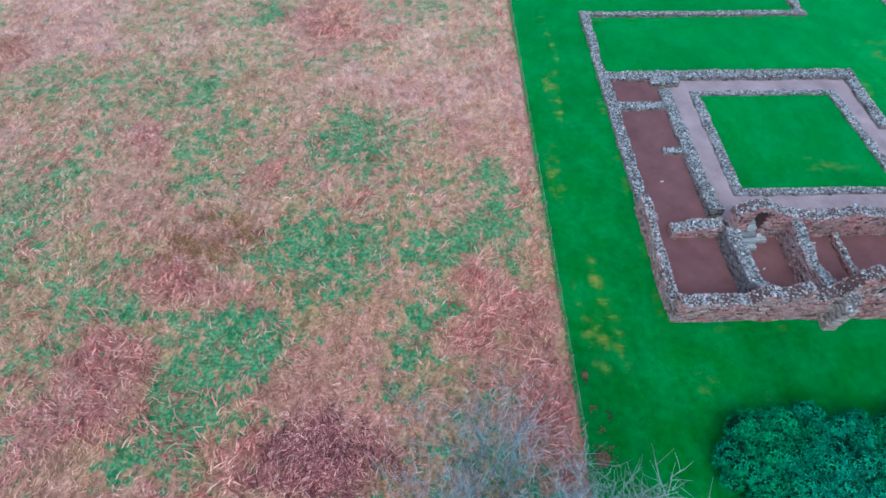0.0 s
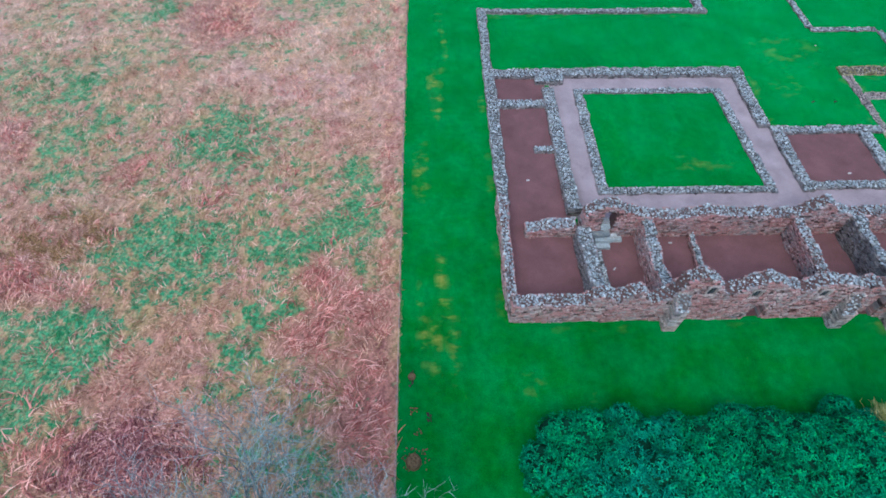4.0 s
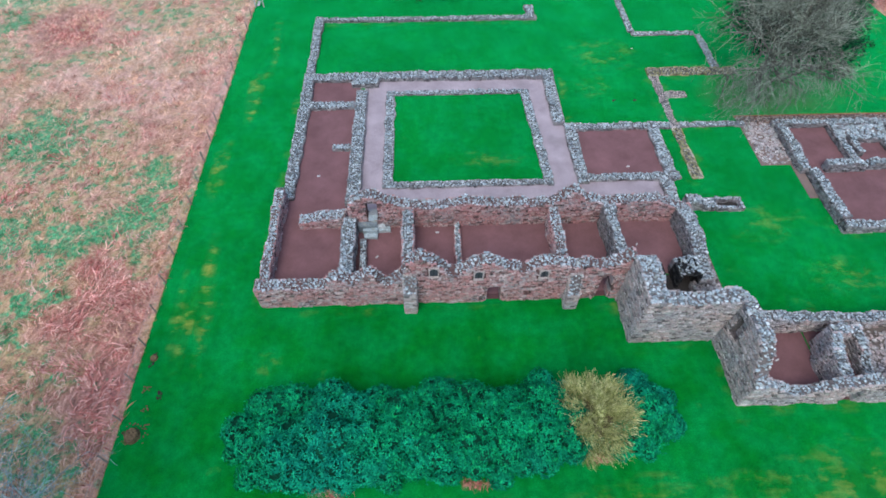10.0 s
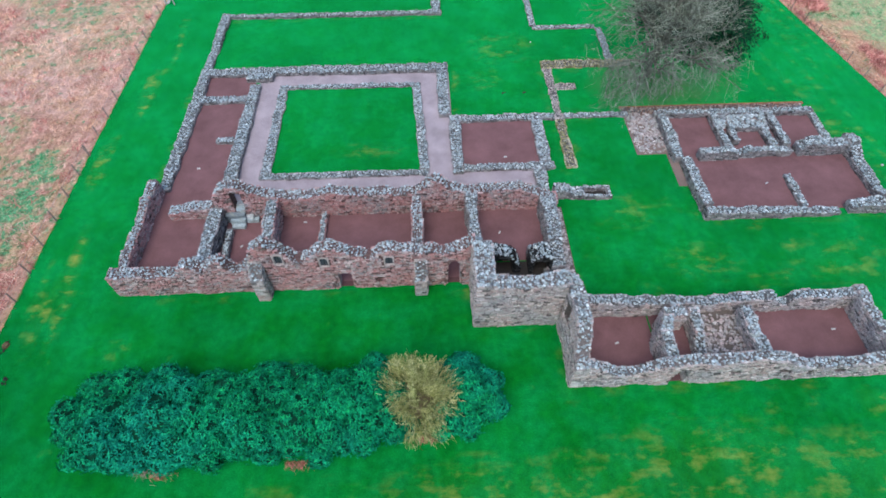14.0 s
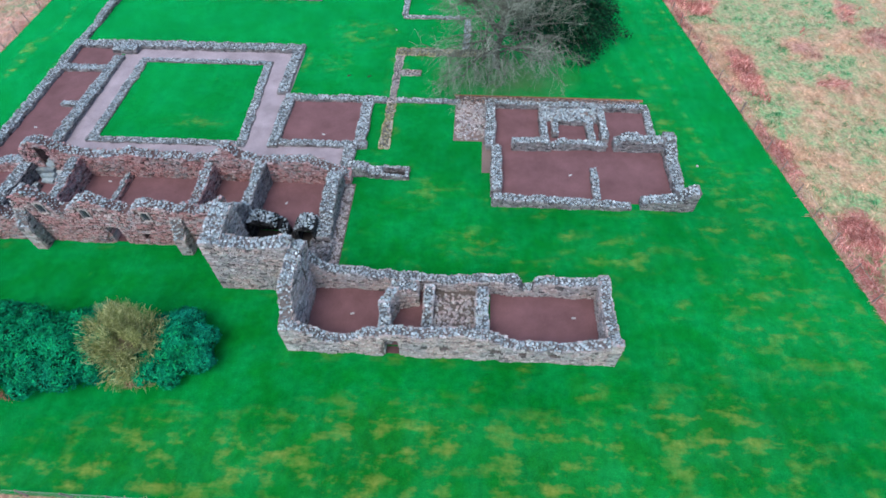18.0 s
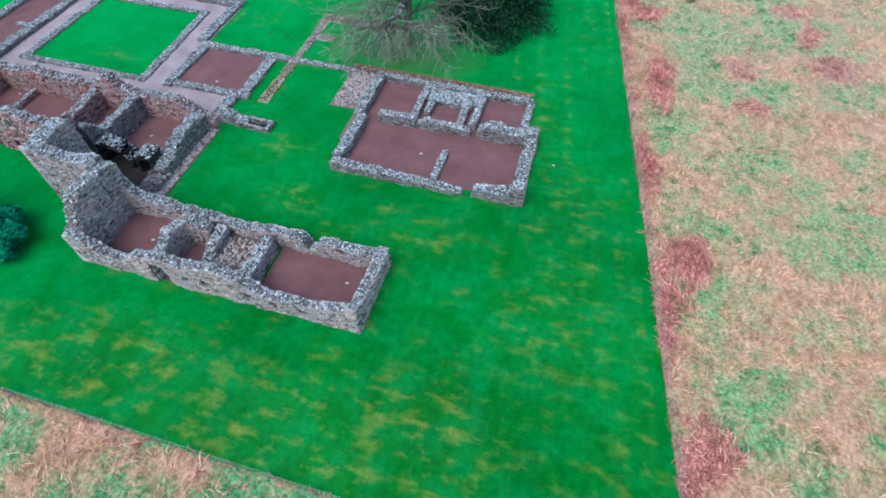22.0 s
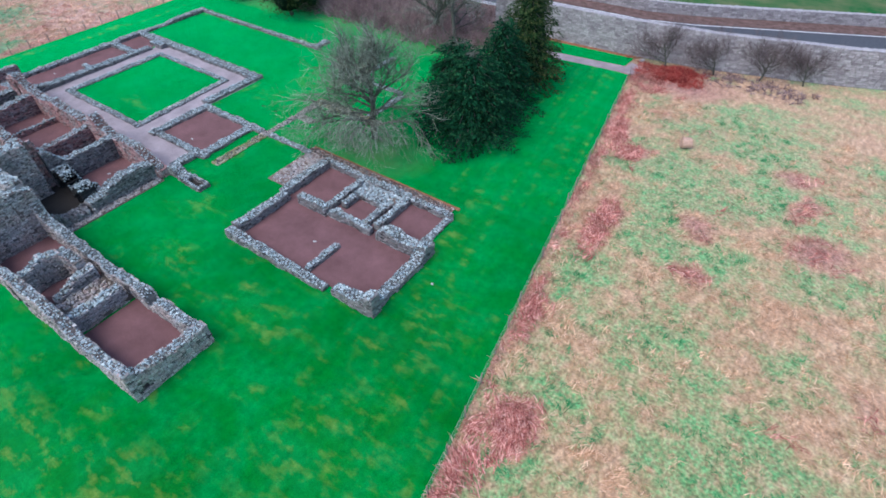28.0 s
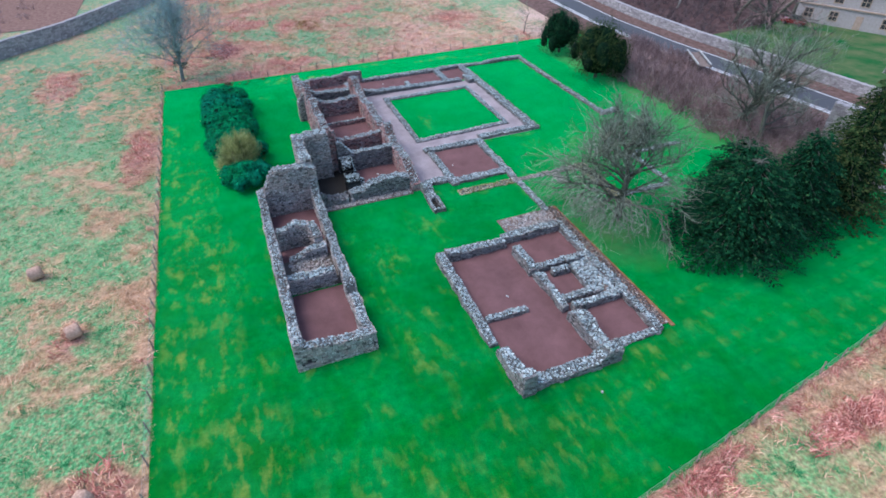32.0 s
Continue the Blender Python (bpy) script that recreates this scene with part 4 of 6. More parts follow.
def dressed_window(x0, x1, z0, z1, y):
    """Pale dressed surround of a small window, with a dark pane and one bar set back in it."""
    whole = put("window", None, None, "small arched window with a pale dressed surround and a single dark bar", "window", "small windows of the south wall")
    whole.location = ((x0 + x1) / 2, y, z0)
    w, h, e = (x1 - x0) / 2, z1 - z0, 0.07
    for name, u0, u1, v0, v1 in (("sill", -w - 0.02, w + 0.02, 0, e), ("lintel", -w - 0.02, w + 0.02, h - e, h), ("jamb", -w, -w + e, e, h - 0.3), ("jamb", w - e, w, e, h - 0.3)):
        bm = bmesh.new()
        if name == "lintel":
            ring = [(u0, h), (u0, h - 0.3), (-w + e, h - 0.3)] + [((w - e) * math.sin(a), h - 0.3 + 0.23 * math.cos(a)) for a in (-1.2, -0.8, -0.4, 0.0, 0.4, 0.8, 1.2)] + [(w - e, h - 0.3), (u1, h - 0.3), (u1, h)]
            shut = bmesh.ops.extrude_face_region(bm, geom=[bm.faces.new([bm.verts.new((u, -0.05, v)) for u, v in ring])])
            bmesh.ops.translate(bm, verts=[v for v in shut["geom"] if isinstance(v, bmesh.types.BMVert)], vec=(0, 0.35, 0))
            bmesh.ops.recalc_face_normals(bm, faces=bm.faces)
            part(name, bm, SURROUND, whole)
            continue
        box(bm, u0, u1, -0.05, 0.3, v0, v1)
        bmesh.ops.bevel(bm, geom=bm.edges[:], offset=0.02, segments=1, affect="EDGES")
        part(name, bm, SURROUND, whole)
    bm = bmesh.new()
    box(bm, -w + e, w - e, 0.1, 0.13, e, h - e)
    part("pane", bm, LEADED, whole, "dark window pane")
    bm = bmesh.new()
    box(bm, -0.02, 0.02, 0.07, 0.1, e, h - e)
    part("bar", bm, DARK, whole)


for opening in SMALL_WINDOWS:
    dressed_window(*opening, 15.8)
rubble_wall("y", 16.65, 25.4, 14.9, 15.5, [(16.9, 1.3), (21, 1.3), (24.5, 1.7), (25.4, 1.5)], "thin rubble wall of the west room beside the lawn", STONE_RED, MORTAR_RED)
rubble_wall("x", 20.6, 46.2, 22.45, 23.35, [(20.6, 2.4), (21.4, 3.2), (22.4, 3.3), (23.0, 3.0), (23.6, 2.8), (24.4, 2.3), (25.5, 2.1), (27.2, 1.95), (28.2, 2.2), (29.2, 2.5), (31.3, 2.15), (33.8, 2.05), (35.5, 2.15), (36.2, 2.8), (36.8, 3.4), (37.3, 3.3), (37.9, 2.5), (39.6, 2.0), (41.7, 2.2),
            (43.2, 2.25), (44.3, 1.7), (46.2, 0.8)], "ruined rubble wall of the range facing the cloister", STONE_RED, MORTAR_RED, holes=[(21.9, 22.7, 1.0, 2.75)])
rubble_wall("x", 16.8, 20.2, 22.5, 23.4, [(16.8, 0.7), (18, 0.9), (20.2, 1.2)], "short rubble cross wall on gravel", STONE_RED, MORTAR_RED)
rubble_wall("y", 16.65, 22.4, 20.2, 21.1, [(16.9, 2.4), (18, 1.5), (22.4, 1.4)], "rubble partition wall with a grey cap")
rubble_wall("y", 16.65, 21.0, 21.4, 21.9, 0.5, "low rubble ledge beside the partition", name="wall_ledge")
rubble_wall("y", 16.65, 22.45, 24.5, 25.3, [(16.9, 2.6), (18.5, 1.8), (22.7, 2.0)], "rubble partition wall with a grey cap", STONE_RED)
rubble_wall("y", 16.65, 22.45, 28.2, 28.7, 0.5, "low narrow rubble partition", STONE_RED)
rubble_wall("y", 16.65, 22.45, 35.15, 35.85, [(16.9, 2.0), (19, 1.7), (22.7, 1.9)], "rubble partition wall of pink stone", STONE_RED, MORTAR_RED)
rubble_wall("y", 16.65, 22.45, 39.2, 39.88, [(16.9, 3.5), (18, 2.2), (22.7, 2.0)], "thick rubble partition wall with a grey cap")
rubble_wall("y", 16.4, 22.45, 44.75, 45.75, [(16.4, 0.9), (17.8, 1.1), (18.5, 1.5), (20, 1.8), (22.0, 1.7), (22.7, 1.2)], "ruined east wall of the end room")
slab("gravel_strip", 45.7, 46.6, 13.5, 22.5, -0.05, 0.06, COBBLE_BED, "strip of brown earth and small stones beside the lawn")
RAGGED = "ragged block of rubble beside a gap, its recess coloured black for shade"
# The blocks' faces and recesses are coloured black in place of deep shade.
rubble_wall("x", 40.0, 42.6, 16.6, 17.6, [(40, 1.9), (40.6, 2.2), (41.5, 2.1), (42.1, 1.5), (42.6, 0.7)], RAGGED, SHADE_STONE, SHADE_STONE, holes=[(40.1, 42.2, 0.0, 1.6)])
rubble_wall("x", 40.0, 42.4, 17.6, 17.85, [(40, 1.9), (41.2, 1.9), (42.4, 1.0)], "back of the ragged block of rubble", SHADE_STONE, SHADE_STONE)
rubble_wall("x", 43.3, 44.7, 16.4, 17.7, [(43.3, 1.3), (43.8, 2.0), (44.4, 2.0), (44.9, 1.3)], RAGGED, SHADE_STONE, SHADE_STONE, holes=[(43.45, 44.7, 0.0, 1.4)])
rubble_wall("x", 43.3, 44.7, 17.7, 18.1, [(43.3, 1.1), (44.3, 1.6), (44.9, 1.0)], "back of the ragged block of rubble", STONE_SIDE, SHADE_STONE)
rubble_wall("y", 12.4, 15.8, 39.1, 40.3, [(12.4, 4.9), (15.8, 4.9)], "high rubble wall of the tower-like block", STONE_TAN, MORTAR_TAN, z0=-0.3)
rubble_wall("x", 40.3, 44.7, 12.4, 13.35, [(40.3, 4.8), (42, 4.4), (43, 4.6), (44.7, 5.0)], "high rubble wall of the tower-like block", STONE_TAN, MORTAR_TAN, z0=-0.3)
for n, (x, w, h) in enumerate(((25.05, 0.8, 3.7), (35.7, 0.78, 3.1))):
    rubble_wall("y", 15.0, 15.8, x - w / 2, x + w / 2, [(15.0, h - 1.5), (15.3, h - 0.9), (15.8, h)], "stepped stone buttress against the south wall", STONE_TAN, MORTAR_TAN, z0=-0.3, name="buttress")
rubble_wall("x", 46.2, 48.6, 23.25, 24.3, [(46.2, 0.8), (47, 0.95), (47.6, 0.5), (48.6, 0.45)], "low rubble arm ending in the lawn")
for y in (23.1, 24.02):
    rubble_wall("x", 48.6, 50.7, y, y + 0.36, 0.42, "thin side of a stone-lined trough at the end of the rubble arm", cap=0.14)
rubble_wall("y", 23.46, 24.02, 50.35, 50.7, 0.38, "end of a stone-lined trough in the lawn", cap=0.14)
slab("trough_bed", 48.6, 50.4, 23.4, 24.1, -0.05, 0.03, EARTH_SHADE, "dark earth bed of the stone-lined trough", category="ground")

# ---- the gabled building ----
GABLE = [(8.0, 2.6), (8.8, 3.0), (9.4, 4.3), (10.4, 4.9), (11.3, 4.7), (12.3, 4.6), (13.5, 4.2)]
rubble_wall("y", 8.0, 13.5, 44.6, 45.4, GABLE, "ruined gable wall of grey and tan rubble with a narrow window", STONE_TAN, MORTAR_TAN, z0=-0.3, holes=[(11.2, 11.8, 2.2, 3.9)])
rubble_wall("y", 11.1, 11.9, 45.0, 45.34, 3.95, "blocking of the narrow gable window", STONE_TAN, MORTAR_TAN, z0=2.1, name="window_blocking")
SOCKETS = [(54.2, 54.6, 1.0, 1.4), (57.3, 57.75, 0.9, 1.35), (58.9, 59.3, 0.75, 1.15), (60.8, 61.25, 0.65, 1.1), (62.9, 63.3, 0.5, 0.95)]
rubble_wall("x", 45.4, 64.1, 8.0, 8.62, [(45.4, 2.7), (46.3, 2.1), (47.2, 1.5), (48.4, 1.4), (49.4, 2.0), (50.8, 2.8), (53, 2.5), (55.5, 2.9), (57.0, 2.6), (58.2, 1.8), (59.6, 1.5), (61.5, 1.5), (62.8, 2.0), (64.1, 2.3)],
            "long south wall of tan rubble with a low doorway", STONE_TAN, MORTAR_TAN, z0=-0.3,
            holes=[(50.65, 51.7, -0.3, 1.6), (50.8, 51.55, -0.3, 1.85), (50.98, 51.37, -0.3, 2.0), *SOCKETS])
# Added black backs stand in for the shade inside the sockets.
for x0, x1, z0, z1 in SOCKETS:
    slab("socket_back", x0 - 0.06, x1 + 0.06, 8.2, 8.4, z0 - 0.06, z1 + 0.06, SHADE_STONE, "black back added in a small wall socket to give its shade", category="socket")
rubble_wall("x", 45.4, 64.1, 12.75, 13.45, [(45.4, 3.2), (46.5, 1.9), (50, 1.5), (54, 1.2), (58, 1.5), (59.0, 1.4), (59.2, 0.7), (59.9, 0.7), (60.1, 1.4), (63.9, 1.6)], "north wall of thick grey rubble", STONE_TAN, MORTAR,
            holes=[(61.6, 61.9, 0.9, 1.2)])
rubble_wall("y", 8.0, 13.5, 64.1, 64.8, [(8.0, 2.6), (9.0, 2.1), (10.5, 1.7), (12.5, 1.7), (13.5, 1.8)], "east end wall of grey rubble with a square socket", STONE_TAN, MORTAR_TAN, z0=-0.3, holes=[(8.7, 9.0, 0.5, 0.85)])
rubble_wall("y", 8.8, 10.4, 50.2, 50.95, [(8.8, 1.9), (9.6, 2.2), (10.4, 2.5)], "inner rubble partition with a rounded top", STONE_TAN, MORTAR, slant=(0.15, 0.0))
rubble_wall("y", 10.4, 11.5, 50.2, 50.95, [(10.4, 2.5), (11.5, 2.45)], "curving middle of the inner rubble partition", STONE_TAN, MORTAR, slant=(0.0, 0.45))
rubble_wall("x", 50.85, 52.5, 11.3, 12.05, [(50.85, 2.4), (51.6, 2.3), (52.5, 1.8)], "curved end of the inner rubble partition", STONE_TAN, MORTAR, slant=(0.0, 0.3))
rubble_wall("y", 9.3, 12.4, 52.85, 53.5, [(9.3, 0.6), (10.2, 0.8), (10.8, 1.3), (12.4, 1.5)], "broken inner partition of grey rubble", STONE_TAN, MORTAR)
rubble_wall("y", 8.8, 12.4, 56.2, 57.0, [(9.0, 1.6), (10.5, 1.3), (12.5, 1.6)], "inner rubble partition with a grey cap", STONE_TAN, MORTAR)

# ---- the detached east building ----
EAST = "low ruined wall of the east building, grey rubble"
rubble_wall("x", 57.3, 67.7, 20.7, 21.5, [(57.3, 0.8), (60, 0.7), (65, 0.5), (67.7, 0.3)], EAST)
rubble_wall("x", 68.5, 72.3, 20.9, 21.8, [(68.5, 0.6), (69.2, 0.9), (71, 1.0), (71.6, 1.9), (72.3, 1.9)], "ruined corner of the east building with a taller stump")
rubble_wall("y", 21.6, 27.0, 57.15, 58.05, [(21.6, 0.9), (24, 0.8), (27, 0.7)], EAST)
rubble_wall("y", 27.0, 32.5, 56.65, 57.55, 0.7, EAST)
rubble_wall("y", 21.8, 28.6, 71.2, 72.1, [(21.8, 1.0), (23.0, 0.5), (26.5, 0.6), (27.6, 1.4), (28.6, 1.2)], EAST)
rubble_wall("y", 28.6, 32.8, 70.4, 71.1, 0.2, EAST)
rubble_wall("x", 58.9, 62.0, 27.0, 27.8, [(58.9, 0.8), (61, 1.0), (62.0, 0.7)], EAST)
rubble_wall("x", 62.0, 66.6, 27.2, 27.9, [(62, 0.3), (63, 0.8), (66.6, 0.6)], EAST)
rubble_wall("x", 67.3, 71.2, 27.3, 28.3, [(67.3, 0.6), (68.2, 1.3), (70.2, 1.0), (71.2, 1.2)], "ragged inner wall of the east building")
rubble_wall("y", 27.8, 32.3, 61.3, 62.0, 0.6, EAST)
rubble_wall("x", 62.6, 66.0, 30.4, 31.1, 0.5, EAST)
rubble_wall("y", 28.0, 30.4, 65.2, 65.9, 0.5, EAST)
rubble_wall("y", 28.2, 32.4, 66.3, 67.0, 0.6, EAST)
rubble_wall("y", 28.8, 30.3, 62.3, 62.9, 0.6, "short thick rubble block inside the east building", name="wall_stub")
rubble_wall("x", 56.65, 70.9, 32.4, 33.1, [(57, 0.6), (65, 0.4), (71.6, 0.5)], EAST)
rubble_wall("x", 54.0, 70.4, 33.15, 34.0, 0.16, "flush footing of brown stones beside the bank", STONE_RUSSET, name="wall_footing", top_stone=STONE_RUSSET)
rubble_wall("y", 21.6, 25.0, 65.0, 65.6, 0.35, "low narrow divider on the gravel floor")
slab("gravel_strip", 56.45, 57.2, 24.3, 28.0, -0.05, 0.03, STRIP, "strip of pinkish earth beside the west wall of the east building")
slab("bank_edge", 53.9, 70.8, 33.95, 34.25, -0.05, 0.07, LITTER_RED, "raw orange-brown edge of the turf bank", category="bank")
slab("gutter", 54.3, 67.0, 33.95, 34.08, -0.05, 0.076, SILL, "dark damp gutter of bare earth along the turf bank", category="gutter")
slab("cobble_floor", 54.0, 56.8, 28.0, 33.2, -0.05, 0.05, STRIP, "apron of rough cobbles beside the east building")
slab("cobble_floor", 61.9, 66.4, 31.0, 32.5, -0.05, 0.1, STRIP, "bed of rough cobbles inside the east building")


def loose_stones(name, x0, x1, y0, y1, z, count, seed, label, size=0.3, mat=STONE_CAP):
    r = random.Random(seed)
    rows = [((r.uniform(x0, x1), r.uniform(y0, y1), z + r.uniform(-0.03, 0.05)), (size * r.uniform(0.6, 1.3), size * r.uniform(0.6, 1.2), size * r.uniform(0.4, 0.7)), (r.uniform(-0.3, 0.3), r.uniform(-0.3, 0.3), r.uniform(0, 3))) for _ in range(count)]
    put(name, stones_mesh(name, rows, mat), None, label, "rubble", kind="stuff")


def rubble_heap(x0, x1, y0, y1, high, count, seed, label, size, mat):
    """A slumped heap of stones, highest where high(u, v) says, u and v from 0 to 1 across it."""
    r = random.Random(seed)
    rows = []
    for _ in range(count):
        u, v = r.random(), r.random()
        z = high(u, v) * (0.75 + 0.5 * noise.noise(Vector((u * 4, v * 4, seed))))
        k = r.uniform(0.6, 1.4)
        rows.append(((x0 + (x1 - x0) * u, y0 + (y1 - y0) * v, max(0.03, z)), (size * k, size * k * r.uniform(0.6, 1.0), size * k * r.uniform(0.5, 0.8)), (r.uniform(-0.5, 0.5), r.uniform(-0.5, 0.5), r.uniform(0, 3))))
        for low in np.arange(0.0, z - size * 0.4, size * 0.6):
            rows.append(((x0 + (x1 - x0) * u, y0 + (y1 - y0) * v, float(low)), (size * 1.2, size * 1.2, size), (0, 0, r.uniform(0, 3))))
    put("rubble_heap", stones_mesh("rubble_heap", rows, mat), None, label, "rubble", kind="stuff")


# The corner heap takes the darker stone to show it lying in shade.
rubble_heap(44.4, 45.9, 13.35, 16.6, lambda u, v: 1.2 * u * (1 - v) + 0.5, 300, 25, "slumped rubble in the corner of the tower-like block, coloured dark for shade", 0.26, STONE_SIDE)
rubble_heap(61.9, 66.5, 30.9, 33.3, lambda u, v: 0.22 + 0.2 * v, 420, 26, "tumbled stones filling the middle of the east building", 0.26, STONE_CAP)
rubble_heap(54.1, 56.8, 28.8, 33.2, lambda u, v: 0.05 + 0.1 * u * v, 230, 27, "rough pinkish stones spread beside the east building", 0.22, STONE_TAN)
loose_stones("loose_rubble", 54.1, 56.7, 28.1, 33.1, 0.06, 290, 21, "loose cobbles bedded in earth beside the east building", 0.24, STONE_TAN)
loose_stones("loose_rubble", 62.0, 66.3, 31.1, 32.4, 0.12, 110, 22, "loose cobbles bedded in earth inside the east building", 0.24, STONE_SIDE)
loose_stones("loose_rubble", 53.5, 56.3, 9.1, 12.4, 0.38, 330, 23, "loose grey cobbles on the raised floor of the gabled building", 0.22, STONE_TAN)
loose_stones("loose_rubble", 45.8, 46.5, 13.6, 22.4, 0.08, 460, 24, "loose stones on the earth strip beside the lawn", 0.19, STONE_TAN)

# ---- stair at the cloister door ----
stair = put("stone_stair", None, None, "worn uneven stone steps rising to the cloister doorway", "stair")
for x0, x1, y0, y1, z in ((21.6, 22.6, 21.35, 21.75, 0.26), (21.55, 22.6, 21.7, 22.05, 0.52), (21.2, 22.6, 22.0, 22.42, 0.8), (22.62, 23.5, 21.95, 22.35, 0.28), (22.62, 23.15, 22.1, 22.42, 0.54), (21.97, 22.63, 22.44, 22.8, 1.08), (21.97, 22.63, 22.8, 23.25, 1.2)):
    bm = bmesh.new()
    box(bm, x0, x1, y0, y1, 0.0, z)
    bmesh.ops.subdivide_edges(bm, edges=bm.edges[:], cuts=2, use_grid_fill=True)
    for v in bm.verts:
        v.co += Vector((noise.noise(v.co * 2.1), noise.noise(v.co * 2.1 + Vector((5, 0, 0))), noise.noise(v.co * 2.6 + Vector((0, 9, 0))))) * 0.06
        v.co.z = max(v.co.z, -0.02)
    part("step", bm, STEP, stair)

# ---- fences ----
def fence(points, label):
    """Timber posts with four wires."""
    whole = put("fence", None, None, label, "fence", "field fences")
    post = bmesh.new()
    bmesh.ops.create_cone(post, cap_ends=True, segments=7, radius1=0.055, radius2=0.045, depth=1.25)
    bmesh.ops.translate(post, verts=post.verts, vec=(0, 0, 0.5))
    first = part("post", post, WOOD, whole)
    me, n = first.data, 0
    for (xa, ya), (xb, yb) in zip(points, points[1:]):
        length = math.hypot(xb - xa, yb - ya)
        count = round(length / 2.4)
        for k in range(count + 1):
            ob = first if n == 0 else put("post", me, whole)
            n += 1
            t = k / count
            ob.location = (xa + (xb - xa) * t + rng.uniform(-0.05, 0.05), ya + (yb - ya) * t + rng.uniform(-0.05, 0.05), rng.uniform(-0.06, 0.06))
            ob.rotation_euler = (rng.uniform(-0.05, 0.05), rng.uniform(-0.05, 0.05), rng.uniform(0, 3))
        for z, rad, mat, name in ((1.02, 0.008, WIRE, "wire"), (0.75, 0.004, WIRE, "wire"), (0.5, 0.004, WIRE, "wire"), (0.25, 0.004, WIRE, "wire")):
            vs, fs = [], []
            pts = [Vector((xa + (xb - xa) * k / count, ya + (yb - ya) * k / count, z + rng.uniform(-0.02, 0.02))) for k in range(count + 1)]
            tube(vs, fs, pts, [rad] * len(pts), 4)
            put(name, mesh_of(name, vs, fs, mat), whole)


fence([(8.0, -1.2), (8.0, 30), (8.1, 56.5)], "weathered post and wire fence west of the lawn")
fence([(8.0, -1.2), (45, -1.2), (84.7, -1.2)], "weathered post and wire fence south of the lawn")
fence([(84.7, -1.2), (east_fence(33), 33), (east_fence(66.3), 66.3)], "weathered post and wire fence beside the dead grass")

# ---- plants ----
def leafy(name, lobes, mat, inner, rosettes, leaves, leaf, seed, label, category, group="", droop=0.35, trunk=None):
    """A shrub or conifer: bumpy lobes (x, y, z, rx, ry, rz) closely set with sprays of leaves over a shaded inside."""
    r = random.Random(seed)
    cx, cy = lobes[0][0], lobes[0][1]
    plant = put(name, None, None, label, category, group)
    plant.location = (cx, cy, 0)
    vs, fs = [], []
    if trunk:
        tube(vs, fs, [Vector((0, 0, -0.1)), Vector((0.1, 0, trunk[0] * 0.4)), Vector((0, 0.1, trunk[0]))], [trunk[1], trunk[1] * 0.7, trunk[1] * 0.3], 9)
    else:
        for k in range(7):
            a = k * 0.9
            tube(vs, fs, [Vector((0, 0, -0.1)), Vector((math.cos(a) * 0.5, math.sin(a) * 0.5, 0.7)), Vector((math.cos(a) * 1.1, math.sin(a) * 1.1, 1.5))], [0.09, 0.06, 0.03], 6)
    put("trunk" if trunk else "stem", mesh_of("stem", vs, fs, BARK), plant)

    def swell(d, k):
        return 1 + 0.2 * noise.noise(d * 2.3 + Vector((k * 5.1, seed, 0))) + 0.1 * noise.noise(d * 6.0 + Vector((seed, k, 0)))

    vs, fs = [], []
    for k, (x, y, z, rx, ry, rz) in enumerate(lobes):
        bm = bmesh.new()
        bmesh.ops.create_icosphere(bm, subdivisions=2, radius=1)
        n = len(vs)
        for v in bm.verts:
            d = v.co.normalized()
            s = (0.84 if not trunk else 0.62) * swell(d, k)
            vs.append((x - cx + d.x * rx * s, y - cy + d.y * ry * s, max(0.05, z + d.z * rz * s)))
        fs += [tuple(n + v.index for v in f.verts) for f in bm.faces]
        bm.free()
    # Dark core whose colour gives the shaded gaps between leaves.
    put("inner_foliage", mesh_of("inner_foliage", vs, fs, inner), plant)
    area = [(l[3] + l[4]) * l[5] for l in lobes]
    vs, fs = [], []
    for k, (x, y, z, rx, ry, rz) in enumerate(lobes):
        for _ in range(int(rosettes * area[k] / sum(area))):
            d = Vector((r.gauss(0, 1), r.gauss(0, 1), r.gauss(0.15, 1))).normalized()
            s = swell(d, k) * (r.uniform(0.7, 1.28) if trunk else r.uniform(0.86, 1.04))
            p = Vector((x - cx + d.x * rx * s, y - cy + d.y * ry * s, z + d.z * rz * s))
            if p.z < 0.1:
                continue
            out = Vector((d.x / rx, d.y / ry, d.z / rz)).normalized()
            u = out.orthogonal().normalized()
            u.rotate(Matrix.Rotation(r.uniform(0, 6.3), 3, out))
            w = out.cross(u)
            for j in range(leaves):
                a = 2 * math.pi * (j + r.uniform(-0.3, 0.3)) / leaves
                g = (u * math.cos(a) + w * math.sin(a))
                tip = (g + out * r.uniform(-0.1, 0.7) - Vector((0, 0, droop))).normalized()
                if trunk:
                    tip = (Vector((p.x, p.y, 0)).normalized() * 0.9 + g * 0.7 - Vector((0, 0, droop * r.uniform(0.1, 0.7)))).normalized()
                    out = Vector((0, 0, 1))
                side = tip.cross(out).normalized() * leaf * (r.uniform(0.1, 0.17) if trunk else r.uniform(0.16, 0.24))
                ln = leaf * r.uniform(0.75, 1.25)
                n = len(vs)
                vs += [tuple(p), tuple(p + tip * ln * 0.5 + side + out * 0.02), tuple(p + tip * ln), tuple(p + tip * ln * 0.5 - side + out * 0.02)]
                fs.append((n, n + 1, n + 2, n + 3))
    put("foliage", mesh_of("foliage", vs, fs, mat), plant)
    return plant


SHRUB = "dense dark evergreen shrub with glossy leaves on the lawn"


